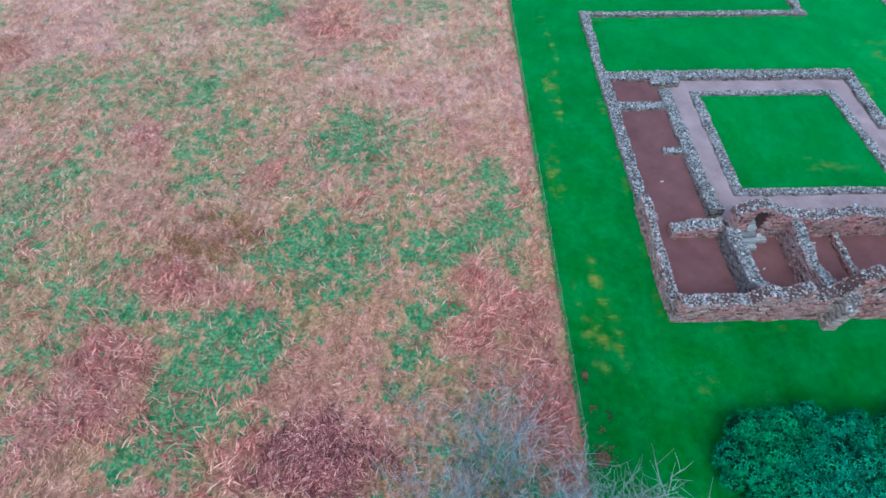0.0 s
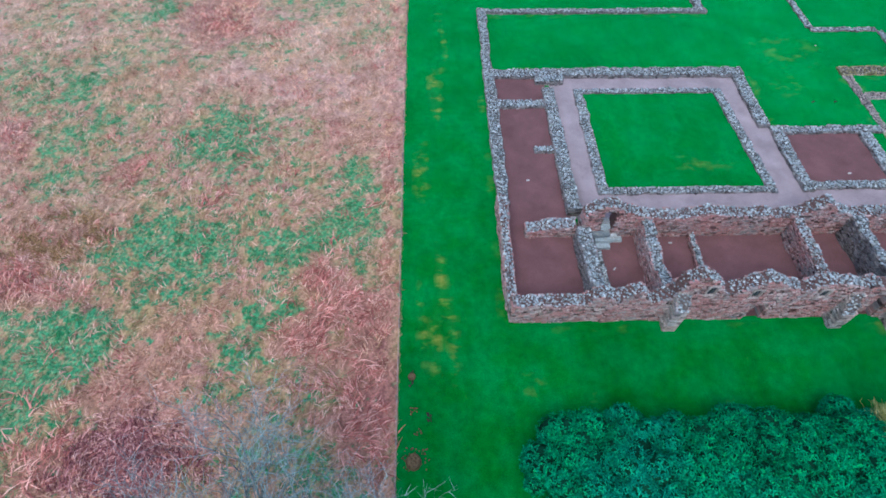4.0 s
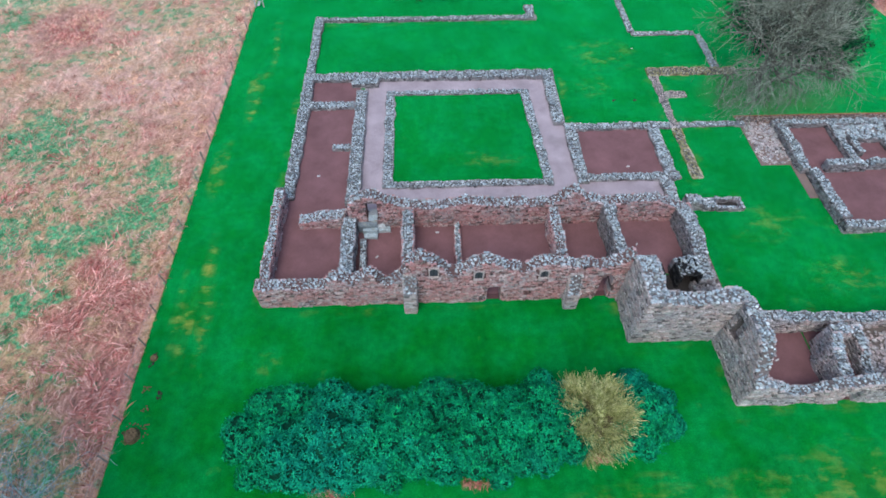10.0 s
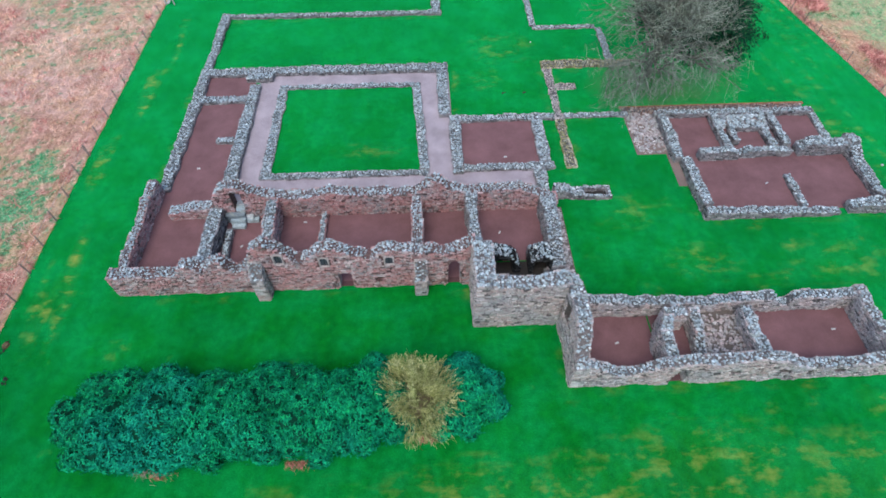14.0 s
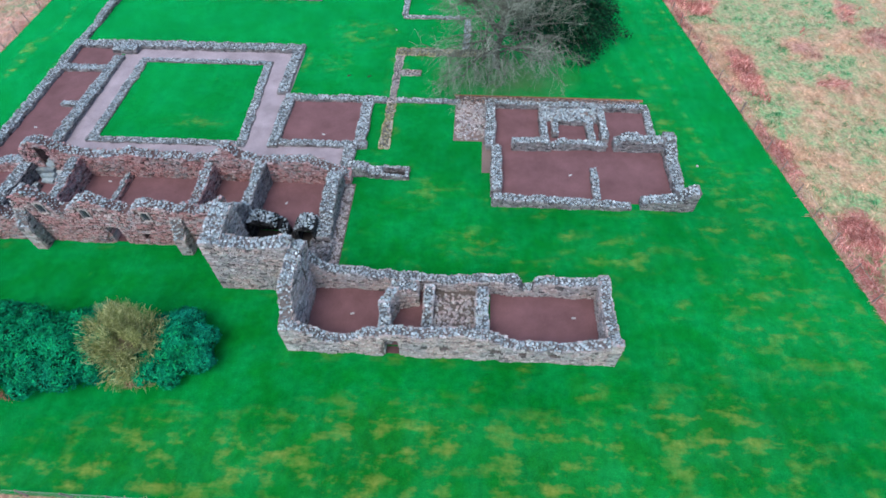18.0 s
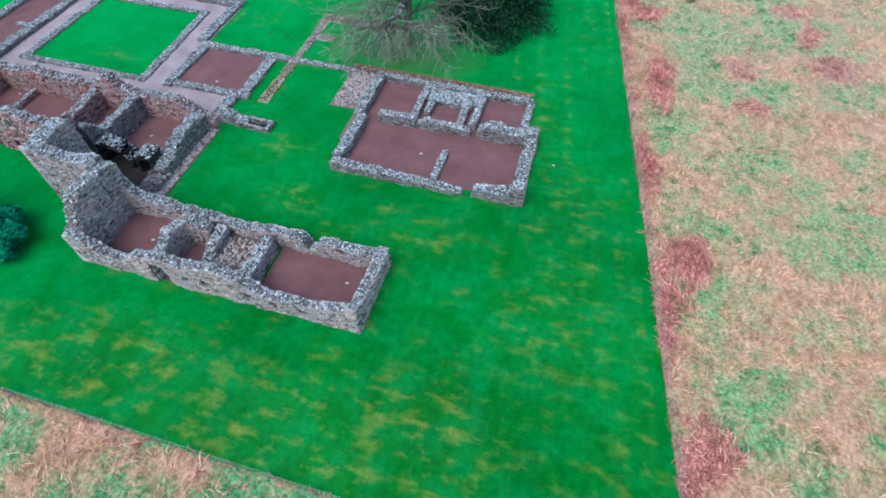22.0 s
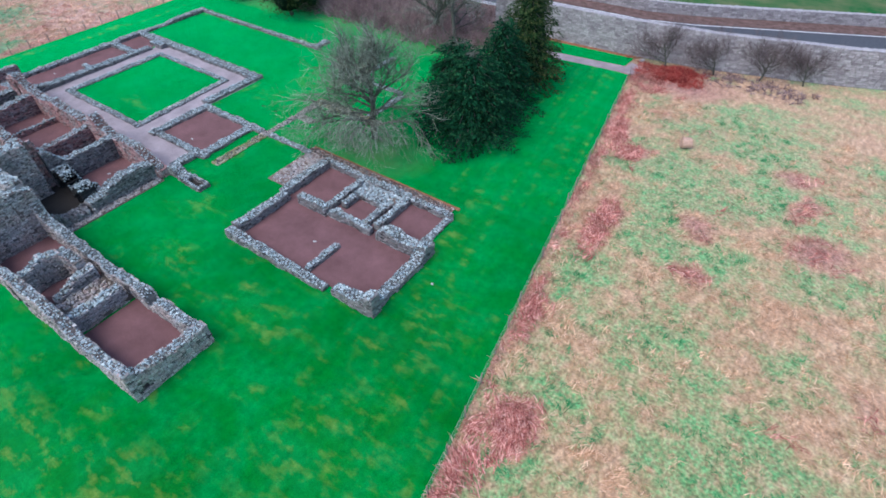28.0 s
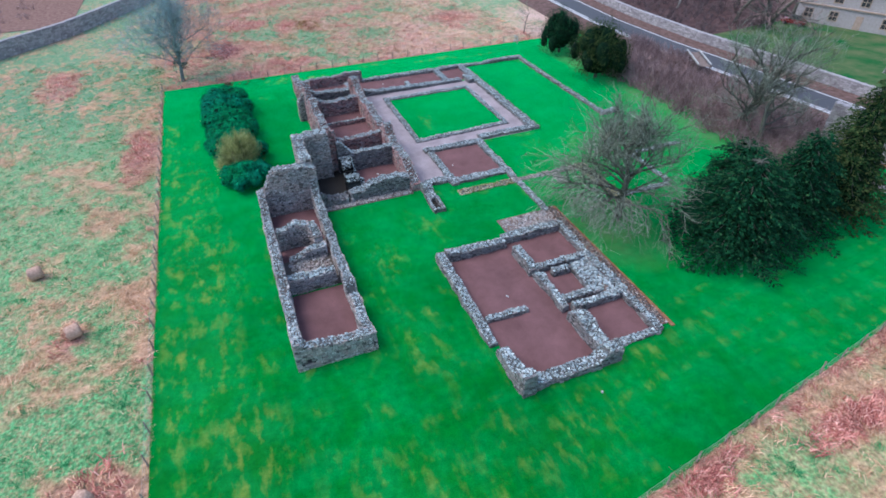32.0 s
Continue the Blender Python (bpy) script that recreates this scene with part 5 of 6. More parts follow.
def clump(x, y, rx, ry, h, count, seed):
    """Uneven heads of foliage piled into one rounded mass."""
    r = random.Random(seed)
    lobes = [(x, y, h * 0.34, rx * 0.8, ry * 0.8, h * 0.46)]
    for k in range(count):
        a, e = k * 2.4 + r.uniform(-0.5, 0.5), math.asin(r.uniform(0.02, 0.99))
        s = r.uniform(0.17, 0.33)
        out = r.uniform(0.72, 0.86)
        lobes.append((x + math.cos(a) * math.cos(e) * rx * out, y + math.sin(a) * math.cos(e) * ry * out, h * (0.24 + 0.56 * math.sin(e) * out), rx * s, rx * s * r.uniform(0.8, 1.1), h * s * 0.85))
    return lobes


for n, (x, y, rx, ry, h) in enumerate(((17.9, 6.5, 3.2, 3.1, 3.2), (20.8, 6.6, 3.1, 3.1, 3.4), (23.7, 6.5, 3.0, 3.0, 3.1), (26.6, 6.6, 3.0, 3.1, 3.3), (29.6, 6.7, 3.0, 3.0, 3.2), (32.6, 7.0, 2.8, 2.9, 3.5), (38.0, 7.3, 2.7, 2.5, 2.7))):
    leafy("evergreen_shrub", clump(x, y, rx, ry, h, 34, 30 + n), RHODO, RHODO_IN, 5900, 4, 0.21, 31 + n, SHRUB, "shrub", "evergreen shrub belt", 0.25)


def branches(vs, fs, fine_v, fine_f, p, d, length, rad, level, most, r, spread, rise, forks, reach=1.0, thin=0.012, droop=0.0):
    """One limb and all that grows from it."""
    steps = 4 if level < 2 else 3 if level < most else 2
    pts, q, dd = [p.copy()], p.copy(), d.copy()
    for _ in range(steps):
        dd = (dd + Vector((r.gauss(0, 0.16), r.gauss(0, 0.16), r.gauss(rise * 0.3, 0.1)))).normalized()
        q = q + dd * (length / steps)
        pts.append(q.copy())
    radii = [rad * (1 - 0.6 * k / steps) for k in range(steps + 1)]
    if level >= most - 1:
        tube(fine_v, fine_f, pts, radii, 3)
    else:
        tube(vs, fs, pts, radii, 8 if level == 0 else 5)
    if level == most:
        return
    for k in range(forks[level]):
        t = (0.16 if level == 0 else 0.2) + (0.8 if level else 0.82) * (k + r.random()) / forks[level]
        t = min(t, 0.99)
        i = min(int(t * steps), steps - 1)
        o = pts[i].lerp(pts[i + 1], t * steps - i)
        side = dd.orthogonal().normalized()
        side.rotate(Matrix.Rotation(r.uniform(0, 6.3), 3, dd))
        wide = spread if level == 0 else spread * 0.78
        nd = (dd * (1 - wide) + side * wide * r.uniform(0.8, 1.3) + Vector((0, 0, rise * 0.4))).normalized()
        branches(vs, fs, fine_v, fine_f, o, nd, length * (reach * r.uniform(1.2, 1.7) * (1.0 - 0.6 * t * t) if level == 0 else r.uniform(0.42, 0.66)), max(thin, rad * (r.uniform(0.26, 0.42) if level == 0 else r.uniform(0.3, 0.46))), level + 1, most, r, spread, rise - droop * max(0.0, 1.0 - 1.6 * t) if level == 0 else rise, forks, 1.0, thin)


def bare_tree(x, y, height, seed, label, forks=(9, 6, 6, 5), spread=0.72, rise=0.12, bark=None, twig=None, lean=(0, 0), girth=0.03, name="bare_tree", group="", bole=0.58, wide=1.0, thin=0.012, droop=0.0):
    r = random.Random(seed)
    tree = put(name, None, None, label, "tree", group)
    tree.location = (x, y, 0)
    vs, fs, fv, ff = [], [], [], []
    branches(vs, fs, fv, ff, Vector((0, 0, -0.15)), Vector((lean[0], lean[1], 1)).normalized(), height * bole, height * girth, 0, len(forks), r, spread, rise, forks, wide * 0.36 / bole, thin, droop)
    put("trunk", mesh_of("trunk", vs, fs, bark or BARK, True), tree)
    put("crown", mesh_of("crown", fv, ff, twig or TWIG), tree)
    return tree


bare_tree(57.7, 38.7, 13.6, 41, "bare spreading deciduous tree with pale lichened twigs", (30, 9, 8, 5), spread=0.66, rise=0.3, wide=0.84, bole=0.6, girth=0.026, thin=0.0085, droop=1.1)
corner_tree = bare_tree(4.6, 1.4, 13.0, 42, "tall bare deciduous tree with blue-grey lichened twigs beside the fence corner", (22, 9, 8, 5), spread=0.68, rise=0.2, lean=(-0.27, 0.14), bole=0.7, wide=1.02, thin=0.0092, bark=BARK_BLUE, twig=TWIG_BLUE, girth=0.019)
r = random.Random(64)
vs, fs = [], []
for _ in range(80):
    up = r.uniform(1.5, 8.5)
    o = Vector((-0.25 * up, 0.13 * up, up)) + Vector((r.gauss(0, 0.4), r.gauss(0, 0.4), 0))
    for _ in range(26):
        p = o + Vector((r.gauss(0, 0.24), r.gauss(0, 0.24), r.gauss(0, 0.28)))
        a, b = Vector((r.gauss(0, 1), r.gauss(0, 1), r.gauss(0, 0.6))).normalized() * 0.11, Vector((r.gauss(0, 1), r.gauss(0, 1), r.gauss(0, 0.6))).normalized() * 0.08
        n = len(vs)
        vs += [p - a, p + b, p + a, p - b]
        fs.append((n, n + 1, n + 2, n + 3))
put("ivy", mesh_of("ivy", vs, fs, leaf_material("ivy_leaf", [(0.0, (0.02, 0.06, 0.05)), (0.6, (0.05, 0.12, 0.1)), (1.0, (0.12, 0.22, 0.19))], 0.6, 0.2)), corner_tree, "clumps of ivy along the trunk")
bare_tree(47.6, 63.0, 14.0, 43, "tall forked bare tree above the scrub bank", (14, 7, 6, 4), rise=0.3, spread=0.6)
bare_tree(52.5, 61.0, 11.0, 44, "bare deciduous tree among the evergreens", (8, 6, 6, 4))

for k, (x, y, w) in enumerate(((19.7, 4.2, 0.7), (28.6, 4.2, 0.5), (21.0, 3.9, 0.3), (35.8, 5.3, 0.35))):
    tussocks("dead_sprig", TUFT_RED if k else TWIG_PINK, lambda r: (r.gauss(x, w), r.gauss(y, 0.12)), 34, 60 + k, 0.9, 0.22, lambda u, v, r: True, "withered brown sprigs at the foot of the shrubs")

# golden broom-like bush in the shrub belt
gold = put("golden_bush", None, None, "yellow-green bush of upright bare twigs in the shrub belt", "bush")
gold.location = (35.3, 7.2, 0)
vs, fs = [], []
r = random.Random(5)
heads = [(r.uniform(0, 6.283), math.acos(r.uniform(0.05, 1.0)), r.uniform(0.8, 1.06)) for _ in range(80)]
for k in range(11500):
    a, e, reach = heads[k % len(heads)]
    a, e = a + r.gauss(0, 0.13), e + r.gauss(0, 0.11)
    d = Vector((math.cos(a) * math.sin(e), math.sin(a) * math.sin(e), math.cos(e)))
    ln = reach * r.uniform(0.86, 1.03)
    tip = Vector((d.x * 3.2 * ln, d.y * 3.0 * ln, max(0.15, d.z * 4.9 * ln + 0.2)))
    start = tip * r.uniform(0.45, 0.9)
    tip = start + (d * 0.9 + Vector((r.gauss(0, 0.35), r.gauss(0, 0.35), r.gauss(0.3, 0.3)))).normalized() * r.uniform(0.2, 0.55)
    tube(vs, fs, [start, start.lerp(tip, 0.5) + Vector((r.gauss(0, 0.08), r.gauss(0, 0.08), 0.05)), tip], [0.014, 0.012, 0.006], 3)
put("crown", mesh_of("crown", vs, fs, GOLD), gold)
bm = bmesh.new()
bmesh.ops.create_icosphere(bm, subdivisions=3, radius=1)
for v in bm.verts:
    v.co = Vector((v.co.x * 1.35, v.co.y * 1.25, max(0.05, 1.2 + v.co.z * 1.3))) * (1 + 0.1 * noise.noise(v.co * 3))
# Darker core, coloured as the shaded depth of the bush.
part("inner_foliage", bm, leaf_material("shaded_inner_twig", [(0.0, (0.05, 0.045, 0.02)), (1.0, (0.12, 0.1, 0.05))]), gold)


def conifer(x, y, height, radius, count, seed, label, mat, shape=0.7, skirt=0.05, leaf=0.29, name="yew_tree"):
    """An evergreen of tiered boughs: each bough a drooping limb set on both sides with flat sprays."""
    r = random.Random(seed)
    tree = put(name, None, None, label, "tree", "evergreen trees")
    tree.location = (x, y, 0)
    vs, fs = [], []
    tube(vs, fs, [Vector((0, 0, -0.15)), Vector((0.1, 0, height * 0.45)), Vector((0, 0.05, height * 0.95))], [0.38, 0.25, 0.05], 9)
    limbs, lf, inner, nf = vs, fs, [], []
    leaves, faces = [], []
    for k in range(count):
        f = skirt + (0.97 - skirt) * (k + r.random()) / count
        low = min(1.0, 0.6 + f * 4.0)
        reach = radius * low * (1 - f) ** shape * r.uniform(0.72, 1.12) + 0.25
        a = k * 2.39996 + r.uniform(-0.35, 0.35)
        out, side = Vector((math.cos(a), math.sin(a), 0)), Vector((-math.sin(a), math.cos(a), 0))
        lift, sag = r.uniform(0.1, 0.4), r.uniform(0.25, 0.55)
        root = height * f

        def on(s):
            return out * reach * s + Vector((0, 0, max(0.12, root + reach * (lift * s - sag * s * s))))

        tube(limbs, lf, [on(0), on(0.4), on(0.75)], [0.07, 0.045, 0.02], 4)
        steps = max(4, int(reach / 0.17))
        for j in range(steps):
            s = 0.22 + 0.8 * (j + r.random()) / steps
            p = on(s)
            fan = reach * 0.42 * (1.12 - s) + 0.16
            for w in (-1, 1):
                for _ in range(2):
                    g = (out * r.uniform(0.35, 0.9) + side * w * r.uniform(0.4, 1.0) + Vector((0, 0, r.uniform(-0.3, 0.18)))).normalized()
                    q = p + g * fan * r.uniform(0.05, 0.85) + Vector((0, 0, r.uniform(-0.08, 0.08)))
                    ln = leaf * r.uniform(0.7, 1.4)
                    up = Vector((r.gauss(0, 0.25), r.gauss(0, 0.25), 1)).normalized()
                    c = g.cross(up).normalized() * ln * r.uniform(0.16, 0.28)
                    n = len(leaves)
                    droop = Vector((0, 0, -0.12 * ln))
                    leaves += [tuple(q), tuple(q + g * ln * 0.55 + c), tuple(q + g * ln + droop), tuple(q + g * ln * 0.55 - c)]
                    faces.append((n, n + 1, n + 2, n + 3))
    put("trunk", mesh_of("trunk", limbs, lf, BARK), tree)
    rings, sides = 12, 14
    for i in range(rings + 1):
        f = 0.02 + 0.92 * i / rings
        for j in range(sides):
            a = 2 * math.pi * j / sides
            d = radius * 0.52 * min(1.0, 0.6 + f * 4.0) * (1 - f) ** shape * (1 + 0.35 * noise.noise(Vector((math.cos(a) * 1.6, math.sin(a) * 1.6, f * 5 + seed))))
            inner.append((math.cos(a) * d, math.sin(a) * d, height * f))
    nf = [(i * sides + j, i * sides + (j + 1) % sides, (i + 1) * sides + (j + 1) % sides, (i + 1) * sides + j) for i in range(rings) for j in range(sides)]
    # Dark cone inside the boughs, its colour standing in for shade.
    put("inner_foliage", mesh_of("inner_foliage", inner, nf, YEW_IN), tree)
    put("foliage", mesh_of("foliage", leaves, faces, mat), tree)
    return tree


conifer(65.0, 44.8, 8.6, 5.5, 240, 51, "broad dark yew sweeping down to the lawn", YEW, 0.55)
conifer(61.9, 46.8, 8.2, 4.5, 150, 56, "dark yew pressed against its larger neighbour", YEW, 0.5)
conifer(64.4, 51.6, 9.4, 4.7, 170, 52, "dark conifer behind the yew", YEW, 0.75)
conifer(64.2, 57.6, 12.8, 5.0, 260, 53, "tall conifer with bronzed foliage", YEW_OLD, 0.8)
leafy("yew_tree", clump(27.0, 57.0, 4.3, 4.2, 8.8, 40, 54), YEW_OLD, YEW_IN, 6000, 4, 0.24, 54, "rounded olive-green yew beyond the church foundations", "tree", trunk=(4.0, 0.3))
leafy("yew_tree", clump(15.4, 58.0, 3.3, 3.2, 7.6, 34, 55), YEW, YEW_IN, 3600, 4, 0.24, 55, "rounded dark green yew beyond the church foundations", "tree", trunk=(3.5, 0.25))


def scrub(name, x0, x1, y0, y1, count, seed, mat, label, h=2.2):
    """Bare thicket: arching stems."""
    r = random.Random(seed)
    vs, fs = [], []
    for _ in range(count):
        x, y = r.uniform(x0, x1) + r.gauss(0, 0.8), r.uniform(y0, y1) + r.gauss(0, 0.6)
        tall = 0.75 + 0.7 * noise.noise(Vector((x * 0.3, y * 0.3, seed)))
        if tall < 0.4:
            continue
        for k in range(7):
            a, lean, ln = r.uniform(0, 6.3), r.uniform(0.1, 1.3), h * tall * r.uniform(0.6, 1.3)
            d = Vector((math.cos(a) * lean, math.sin(a) * lean, 1)).normalized()
            p = Vector((x, y, -0.1))
            tube(vs, fs, [p, p + d * ln * 0.6, p + d * ln + Vector((math.cos(a), math.sin(a), -0.3)) * 0.4 * lean], [0.03, 0.02, 0.008], 3)
            for _ in range(2):
                q = p + d * ln * r.uniform(0.4, 0.8)
                tube(vs, fs, [q, q + (d + Vector((r.gauss(0, 0.7), r.gauss(0, 0.7), 0.1))).normalized() * ln * 0.35], [0.016, 0.006], 3)
    put(name, mesh_of(name, vs, fs, mat), None, label, "scrub", kind="stuff")


scrub("bank_scrub", 17, 57, 59.2, 66.0, 760, 61, TWIG_PINK, "pinkish bare scrub covering the bank below the road", 3.2)

scrub("verge_scrub", 15, 52, 66.6, 73.0, 700, 62, TWIG_PINK, "pinkish bare scrub and brambles between bank and road", 1.8)

# ---- the roadside: boundary wall, road, far wall, house ----
ROADSIDE = [(-150, 92), (-40, 68), (4, 65.8), (20, 66.6), (38, 68.9), (53, 70.6), (71, 72.2), (80, 75.0), (93, 81.0), (140, 103), (220, 145)]


def beside(offset):
    """The roadside line moved to its far side."""
    out = []
    for k, p in enumerate(ROADSIDE):
        a, b = Vector(ROADSIDE[max(k - 1, 0)]), Vector(ROADSIDE[min(k + 1, len(ROADSIDE) - 1)])
        d = (b - a).normalized()
        out.append(Vector((p[0] - d.y * offset, p[1] + d.x * offset)))
    return out


def ribbon(name, near, far, z, mat, label, category, parent=None, kind="structure", first=0):
    a, b = beside(near)[first:], beside(far)[first:]
    vs = [(p.x, p.y, z) for p in a] + [(p.x, p.y, z) for p in b] + [(p.x, p.y, z - 0.08) for p in a] + [(p.x, p.y, z - 0.08) for p in b]
    n = len(a)
    fs = [(k, k + 1, n + k + 1, n + k) for k in range(n - 1)] + [(2 * n + k, 2 * n + k + 1, k + 1, k) for k in range(n - 1)] + [(n + k, n + k + 1, 3 * n + k + 1, 3 * n + k) for k in range(n - 1)]
    return put(name, mesh_of(name, vs, fs, mat), parent, label, category, kind=kind)


def boundary_wall(name, pts, thick, h, label, step=0.5, cope=COPING):
    """A high rubble wall with a coping, along a line."""
    r = random.Random(len(pts) + int(h * 10))
    vs, fs, rows, copes = [], [], [], []
    for a, b in zip(pts, pts[1:]):
        d = (b - a)
        length = d.length
        d.normalize()
        nrm = Vector((-d.y, d.x)) * thick / 2
        n = len(vs)
        for q in (a - nrm, b - nrm, b + nrm, a + nrm):
            vs += [(q.x, q.y, -0.2), (q.x, q.y, h)]
        fs += [(n, n + 2, n + 3, n + 1), (n + 2, n + 4, n + 5, n + 3), (n + 4, n + 6, n + 7, n + 5), (n + 6, n, n + 1, n + 7), (n + 1, n + 3, n + 5, n + 7)]
        ang = math.atan2(d.y, d.x)
        if (a.x + b.x) / 2 < -55 or (a.x + b.x) / 2 > 125:
            continue
        z = 0.1
        while z < h:
            c, s = r.uniform(0.2, 0.34), 0.0
            while s < length:
                ln = r.uniform(0.3, 0.8)
                q = a + d * (s + ln / 2)
                for w in (-1, 1):
                    rows.append(((q.x + nrm.x * w, q.y + nrm.y * w, z + c / 2 - 0.1), (ln * 0.96, 0.16, c * 0.95), (0, 0, ang)))
                s += ln
            z += c
        s = 0.0
        while s < length:
            ln = r.uniform(0.7, 1.1)
            q = a + d * (s + ln / 2)
            copes.append(((q.x, q.y, h + 0.06), (ln * 1.12, thick * 1.15, 0.2), (0, 0, ang)))
            s += ln
    wall = put(name, mesh_of(name, vs, fs, MORTAR_ROAD), None, label, "wall", kind="structure")
    put("masonry", stones_mesh("masonry", rows, STONE_ROAD, BLOCKS), wall, kind="stuff")
    put("coping", stones_mesh("coping", copes, cope, LUMPS), wall, "pale coping stones", kind="stuff")
    return wall


ROAD_WALL = [Vector(p) for p in ((53, 70.4), (71, 71.8), (80, 73.2), (93, 77.2), (140, 96), (220, 134))]
boundary_wall("boundary_wall", ROAD_WALL, 0.7, 4.1, "high grey rubble boundary wall with a pale coping beside the road")
boundary_wall("roadside_wall", beside(15.5), 0.6, 1.4, "low rubble wall with a pale coping across the road")
ribbon("road_verge", 0.4, 15.2, -0.005, VERGE, "brown grassy verge of the road", "verge")
road = ribbon("road", 6.3, 12.0, 0.02, ASPHALT, "dark asphalt road with white edge lines", "road")
for a, b in ((6.4, 6.7), (7.0, 7.2), (11.6, 11.8)):
    ribbon("road_line", a, b, 0.026, PAINT, "white edge line", "", road, "")
ribbon("woodland_floor", 15.9, 60.0, -0.02, LITTER_DARK, "brown leaf litter below the woodland across the road", "ground")
ribbon("far_lawn", 16.0, 46.0, 0.0, DULL_GRASS, "dull green lawn of the house across the road", "lawn", first=3)

# timber ramp from the road down the scrub bank
ramp_way = put("timber_ramp", None, None, "pale weathered timber ramp with side rails on the roadside bank", "ramp")
ramp_way.location, ramp_way.rotation_euler = (30.2, 72.4, 0), (0, 0, -0.48)
for y in (-0.85, 0.85):
    bm = bmesh.new()
    box(bm, -3.2, 3.2, y - 0.09, y + 0.09, 1.75, 1.93)
    bmesh.ops.bevel(bm, geom=bm.edges[:], offset=0.02, segments=1, affect="EDGES")
    part("side_rail", bm, PALE, ramp_way)
    for x in (-3.0, -1.0, 1.0, 3.0):
        bm = bmesh.new()
        box(bm, x - 0.07, x + 0.07, y - 0.07, y + 0.07, -0.15, 1.76)
        part("post", bm, WOOD, ramp_way)
for k in range(16):
    bm = bmesh.new()
    box(bm, -3.1 + 0.39 * k, -2.78 + 0.39 * k, -0.8, 0.8, 1.45, 1.5)
    part("board", bm, WOOD, ramp_way)


def house(x, y, turn, w, d, h, label):
    """A two-storey white house with a slate roof; its front faces -y before the turn."""
    home = put("house", None, None, label, "house")
    home.location, home.rotation_euler = (x, y, 0), (0, 0, turn)
    bm = bmesh.new()
    box(bm, -w / 2, w / 2, 0, d, -0.2, h)
    part("wall", bm, HARL, home)
    bm = bmesh.new()
    o = 0.4
    ridge = [bm.verts.new((s * (w / 2 + o), d / 2, h + d * 0.42)) for s in (-1, 1)]
    front = [bm.verts.new((s * (w / 2 + o), -o, h - 0.1)) for s in (-1, 1)]
    back = [bm.verts.new((s * (w / 2 + o), d + o, h - 0.1)) for s in (-1, 1)]
    for f in ((front[0], front[1], ridge[1], ridge[0]), (ridge[0], ridge[1], back[1], back[0]), (front[0], ridge[0], back[0]), (ridge[1], front[1], back[1]), (front[0], back[0], back[1], front[1])):
        bm.faces.new(f)
    bmesh.ops.recalc_face_normals(bm, faces=bm.faces)
    roof = part("roof", bm, SLATE, home, "slate roof")
    for s in (-1, 1):
        bm = bmesh.new()
        box(bm, s * w / 2 - 0.5, s * w / 2 + 0.5, d / 2 - 0.4, d / 2 + 0.4, h + d * 0.3, h + d * 0.42 + 1.1)
        part("chimney", bm, HARL, roof)
    for z0, z1 in ((0.9, 2.3), (3.8, 5.2)):
        for k in range(5):
            cx = -w / 2 + w * (k + 0.5) / 5
            if k == 2 and z0 < 2:
                bm = bmesh.new()
                box(bm, cx - 0.55, cx + 0.55, -0.08, 0.05, 0, 2.2)
                part("door", bm, SANDSTONE, home, "brown front door")
                continue
            bm = bmesh.new()
            for a, b, c, e in ((-0.75, 0.75, z0 - 0.12, z0), (-0.75, 0.75, z1, z1 + 0.12), (-0.75, -0.62, z0, z1), (0.62, 0.75, z0, z1), (-0.04, 0.04, z0, z1), (-0.62, 0.62, (z0 + z1) / 2 - 0.04, (z0 + z1) / 2 + 0.04)):
                box(bm, cx + a, cx + b, -0.09, 0.02, c, e)
            win = part("window", bm, SANDSTONE, home)
            bm = bmesh.new()
            box(bm, cx - 0.62, cx + 0.62, -0.04, 0.02, z0, z1)
            part("pane", bm, DARK, win)
    bm = bmesh.new()
    box(bm, -w / 2, w / 2, -0.25, 0, 3.0, 3.2)
    part("string_course", bm, SANDSTONE, home)


house(26.0, 111.0, 0.42, 20.0, 8.0, 5.9, "two-storey white harled house with a slate roof across the road")
car = put("parked_car", None, None, "small red car parked before the white house", "car")
car.location, car.rotation_euler = (19.2, 104.2, 0), (0, 0, 0.45)
bm = bmesh.new()
box(bm, -2.0, 2.0, -0.85, 0.85, 0.3, 0.95)
bmesh.ops.bevel(bm, geom=bm.edges[:], offset=0.18, segments=2, affect="EDGES")
part("body", bm, CARPAINT, car)
bm = bmesh.new()
box(bm, -1.1, 1.3, -0.75, 0.75, 0.9, 1.45)
for v in bm.verts:
    if v.co.z > 1.2:
        v.co.x *= 0.72
bmesh.ops.bevel(bm, geom=bm.edges[:], offset=0.1, segments=2, affect="EDGES")
part("cabin", bm, DARK, car, "dark windows")
for x in (-1.25, 1.25):
    for y in (-0.8, 0.8):
        bm = bmesh.new()
        bmesh.ops.create_cone(bm, cap_ends=True, segments=16, radius1=0.32, radius2=0.32, depth=0.2, matrix=pose(x, y, 0.32, 90, 0, 0))
        part("wheel", bm, RUBBER, car)

